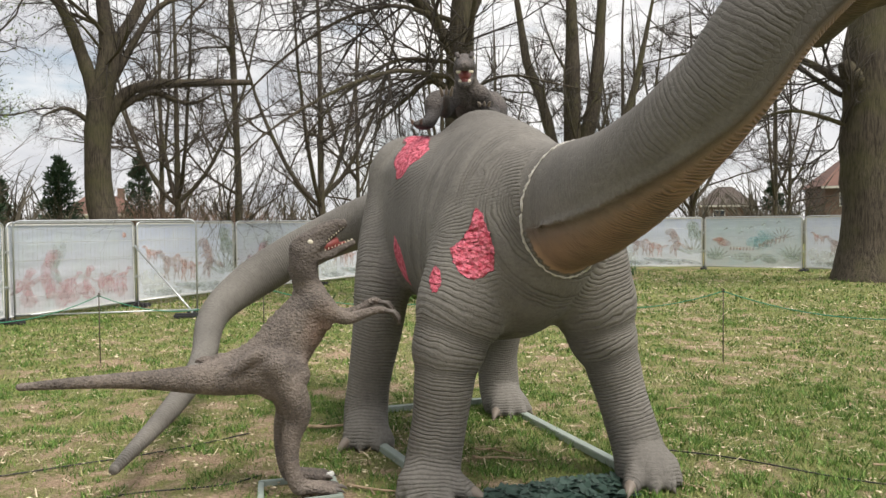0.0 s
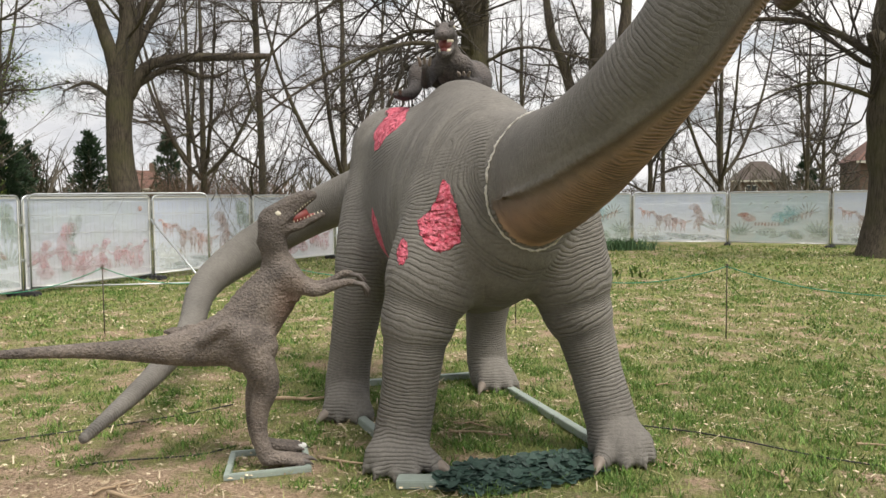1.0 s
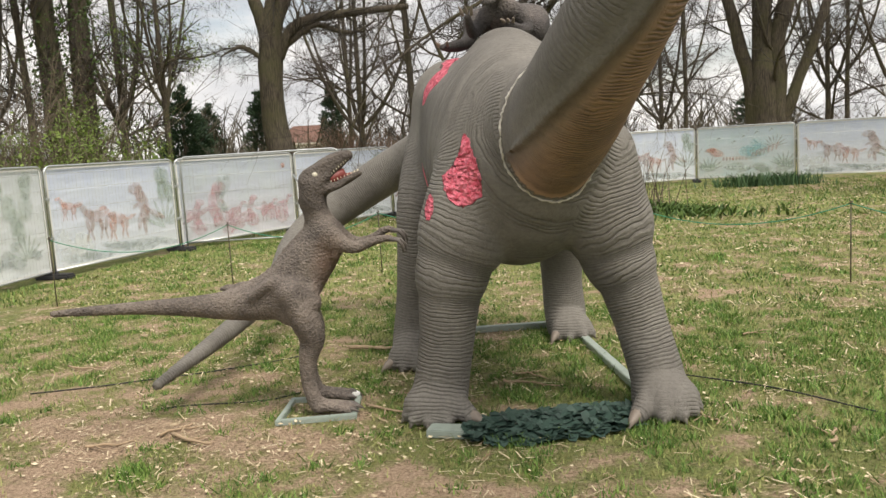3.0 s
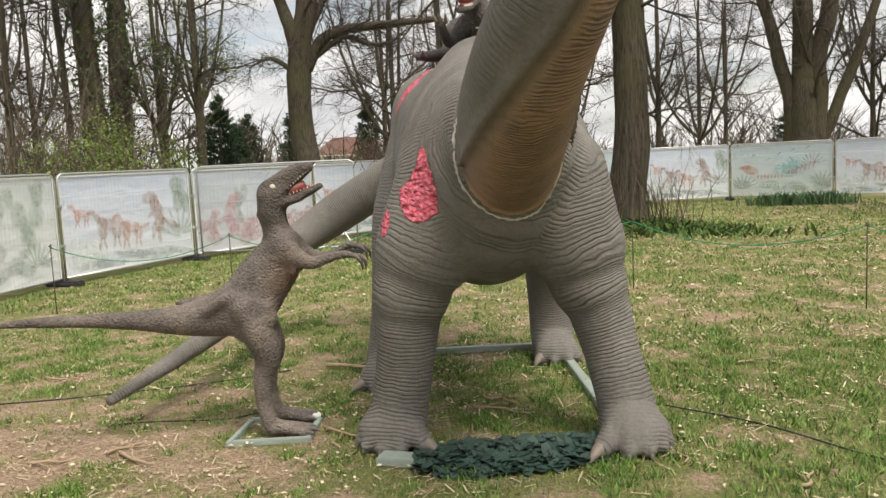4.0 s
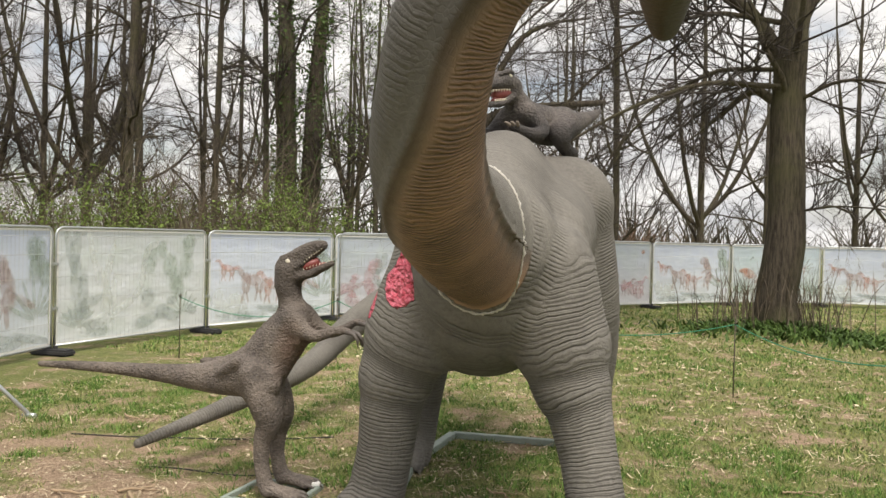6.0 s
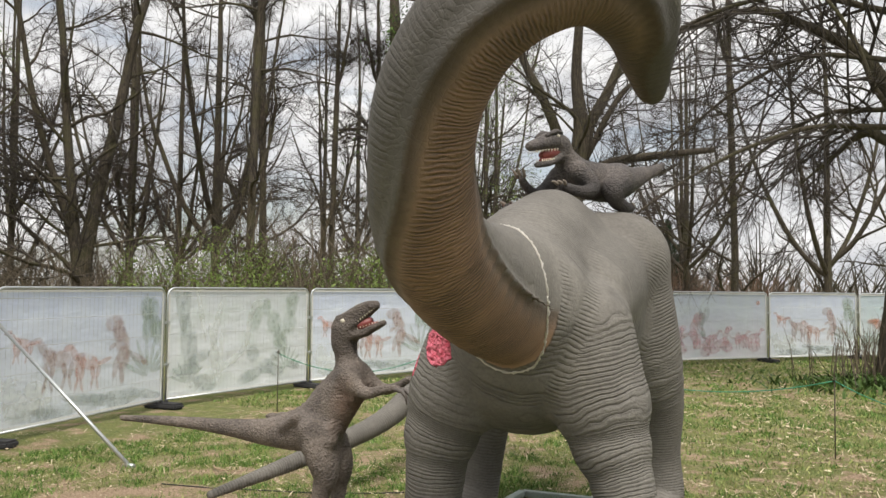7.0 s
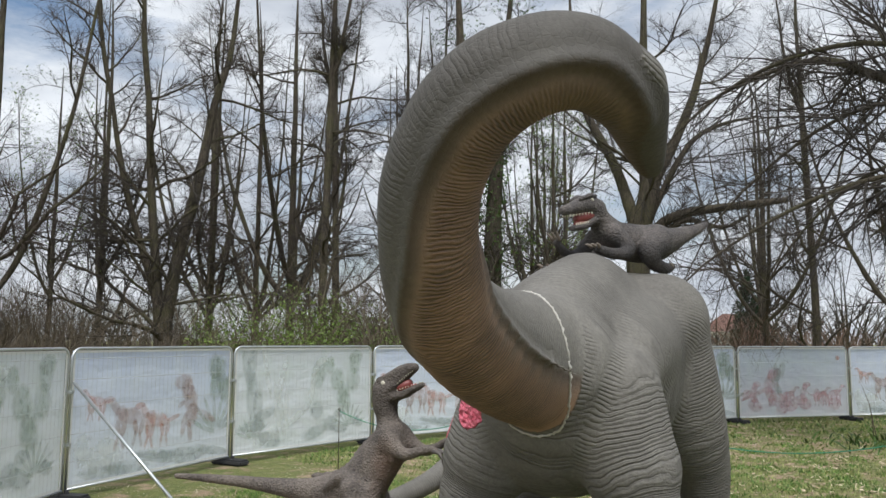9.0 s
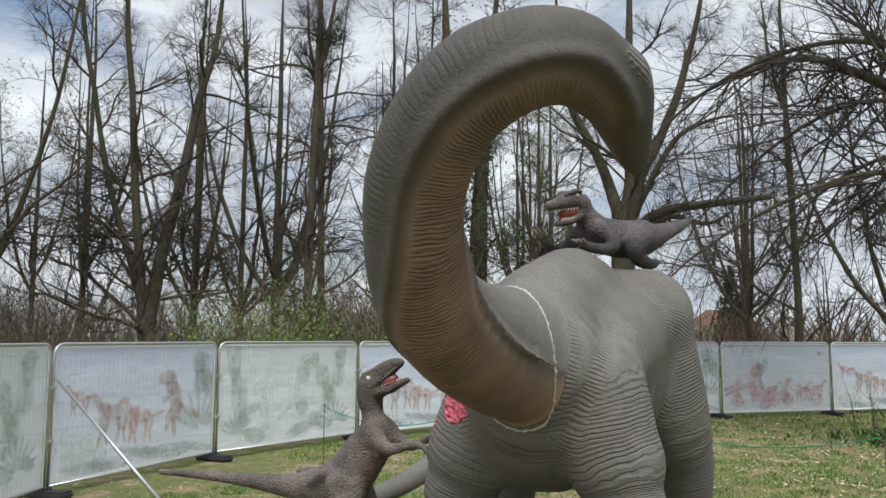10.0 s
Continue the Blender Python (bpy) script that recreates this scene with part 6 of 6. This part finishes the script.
def sticks():
    rng = np.random.default_rng(33)
    spots = [(-0.1, 3.95, 20, 0.5, 0.02), (-1.75, 4.9, -25, 0.45, 0.016), (-2.3, 4.75, 30, 0.35, 0.012), (0.35, 6.4, -10, 0.5, 0.012), (0.3, 6.65, -30, 0.4, 0.01), (-0.55, 5.65, -20, 0.5, 0.012), (2.55, 4.6, 60, 0.4, 0.016), (2.9, 4.9, 15, 0.35, 0.02), (-1.3, 7.4, 5, 0.6, 0.022), (2.4, 5.5, 75, 0.3, 0.012), (-2.0, 5.1, 70, 0.3, 0.012), (3.4, 6.2, -20, 0.4, 0.01), (-3.4, 4.6, 10, 0.5, 0.012), (1.7, 5.75, -60, 0.3, 0.011), (2.2, 8.2, 40, 0.4, 0.01), (-4.0, 6.5, -15, 0.45, 0.011)]
    for x, y, a, ln, r in spots:
        s = Soup()
        d = np.array([math.cos(radians(a)), math.sin(radians(a)), 0])
        pts = [np.array([x, y, r + 0.012]) + d * ln * (u - 0.5) + np.array([*rng.normal(0, 0.02, 2), 0.012 * rng.random()]) for u in np.linspace(0, 1, 6)]
        s.tube(curve_rows(pts, 2), np.linspace(r, r * 0.5, 11), 7)
        i = rng.integers(1, 4)
        e = np.array([-d[1], d[0], 0]) * rng.choice((-1, 1)) + d * 0.8
        s.tube([pts[i], pts[i] + e * 0.06, pts[i] + e * 0.13 + (0, 0, 0.01)], [r * 0.6, r * 0.5, r * 0.3], 5)
        tagged(s.ob("stick", STICK), "dry fallen stick lying on the grass", "stick", "fallen sticks")
    for pts, label in (([(1.55, 6.75, 0.02), (2.2, 6.45, 0.02), (2.9, 5.9, 0.02), (3.7, 5.55, 0.02), (4.6, 5.3, 0.02)], "black cable running over the grass"), ([(-3.97, 5.78, 0.008), (-3.47, 6.04, 0.008), (-3.04, 6.32, 0.008), (-2.65, 6.57, 0.008), (-2.2, 6.96, 0.008), (-1.92, 7.27, 0.008)], "black cable half sunk in the grass by the raptor"), ([(-2.5, 5.52, 0.008), (-2.24, 5.65, 0.008), (-1.85, 5.76, 0.008), (-1.65, 5.85, 0.008), (-1.49, 6.04, 0.008)], "black cable leading to the raptor")):
        s = Soup()
        s.tube(curve_rows(pts, 8), 0.006, 6)
        tagged(s.ob("cable", CABLE), label, "cable", "cables")


sticks()


# ---- rope line ----
def rope_line():
    pins = [(-7.0, 9.5), (-5.0, 10.9), (-3.0, 12.0), (0.75, 12.1), (3.5, 10.9), (6.5, 9.2)]
    for x, y in pins:
        p = tagged(new("rope_pin"), "thin rusty steel pin holding the green rope", "rope pin", "rope pins")
        s = Soup()
        s.tube([(0, 0, -0.05), (0, 0, 0.98)], 0.008, 6)
        s.ob("pin", PIN, p)
        s = Soup()
        s.tube([(0.018 * math.cos(t), 0.018 * math.sin(t), 0.95 + 0.005 * t) for t in np.linspace(0, 9, 20)], 0.007, 5)
        s.ob("hook", PIN, p)
        p.location = (x, y, ground_z(x, y))
    for (x0, y0), (x1, y1) in zip(pins[:-1], pins[1:]):
        s = Soup()
        u = np.linspace(0, 1, 24)[:, None]
        pts = np.array([x0, y0, 0.96]) * (1 - u) + np.array([x1, y1, 0.96]) * u
        pts[:, 2] -= 0.28 * (4 * u[:, 0] * (1 - u[:, 0]))
        s.tube(pts, 0.007, 5)
        tagged(s.ob("rope", ROPE), "slack green rope strung between steel pins", "rope", "rope line")


rope_line()


# ---- plants by the trees ----
def clump(name, label, x, y, n, spread, h, mat, w, seed, lean=0.35):
    rng = np.random.default_rng(seed)
    v, f = [], []
    for _ in range(n):
        px, py = x + rng.normal(0, spread[0]), y + rng.normal(0, spread[1])
        z, a, k = ground_z(px, py), rng.uniform(0, 6.283), h * rng.uniform(0.5, 1.1)
        c, s = math.cos(a) * w, math.sin(a) * w
        d = rng.normal(0, lean, 2) * k
        i = len(v)
        v += [(px - c, py - s, z), (px + c, py + s, z), (px + d[0] * 0.4 + c, py + d[1] * 0.4 + s, z + k * 0.6), (px + d[0] * 0.4 - c, py + d[1] * 0.4 - s, z + k * 0.6), (px + d[0], py + d[1], z + k)]
        f += [(i, i + 1, i + 2, i + 3), (i + 3, i + 2, i + 4)]
    return tagged(mesh_ob(name, v, f, mat, smooth=False), label, "plant", kind="stuff")


clump("daffodil_clump", "clump of dark green daffodil leaves by the fence", 4.2, 28.6, 700, (0.75, 0.25), 0.45, DAFF, 0.018, 3)
clump("brushwood", "bare brown shoots round the foot of the tree", -0.14, 20.0, 260, (0.7, 0.45), 1.5, SHRUB, 0.009, 4, 0.3)
clump("ground_ivy", "low green ivy and nettles below the tree", 0.3, 19.4, 1600, (1.2, 0.5), 0.2, IVY, 0.03, 6, 0.8)


# ---- houses beyond ----
def house(label, x, y, turn, w, d, eave, ridge, wall, chimney, tiles=ROOF):
    h = tagged(new("house"), label, "house", "houses")
    bm = bmesh.new()
    box(bm, (-w / 2, -d / 2, 0), (w / 2, d / 2, eave))
    part("wall", bm, wall, h)
    s = Soup()
    o = 0.35
    a = [(-w / 2 - o, -d / 2 - o, eave), (w / 2 + o, -d / 2 - o, eave), (w / 2 + o, d / 2 + o, eave), (-w / 2 - o, d / 2 + o, eave), (-w / 2 + d * 0.35, 0, ridge), (w / 2 - d * 0.35, 0, ridge)]
    s.add(a, [(0, 1, 5, 4), (1, 2, 5), (2, 3, 4, 5), (3, 0, 4), (3, 2, 1, 0)])
    s.ob("roof", tiles, h, smooth=False)
    bm = bmesh.new()
    box(bm, (-w / 2 - o, -d / 2 - o - 0.05, eave - 0.2), (w / 2 + o, -d / 2 - o, eave - 0.02))
    part("gutter_board", bm, RENDERED, h)
    for i in range(int(w // 3)):
        cx = -w / 2 + 1.6 + i * 3
        bm = bmesh.new()
        box(bm, (cx - 0.6, -d / 2 - 0.06, eave - 1.6), (cx + 0.6, -d / 2 + 0.02, eave - 0.5))
        win = part("window", bm, WHITE, h)
        for k in (-0.29, 0.29):
            bm = bmesh.new()
            box(bm, (cx + k - 0.24, -d / 2 - 0.075, eave - 1.52), (cx + k + 0.24, -d / 2 - 0.064, eave - 0.58))
            part("pane", bm, GLASS, win)
    if chimney:
        bm = bmesh.new()
        box(bm, (w * 0.2, -0.4, ridge - 1.0), (w * 0.2 + 0.9, 0.4, ridge + 1.0))
        part("chimney", bm, BRICK, h)
    h.matrix_basis = pose(x, y, 0, 0, 0, turn)


house("brown brick house with a hipped tiled roof", 34.2, 66, -12, 12, 8, 4.4, 7.4, BRICK, False)
house("small dark brick house with chimney", 27.5, 88, -10, 5, 5, 3.4, 5.4, BRICK, False, ROOF_DARK)
house("red-roofed pale house far behind the trees", -48, 104, 25, 9, 7, 3.4, 5.8, RENDERED, True)
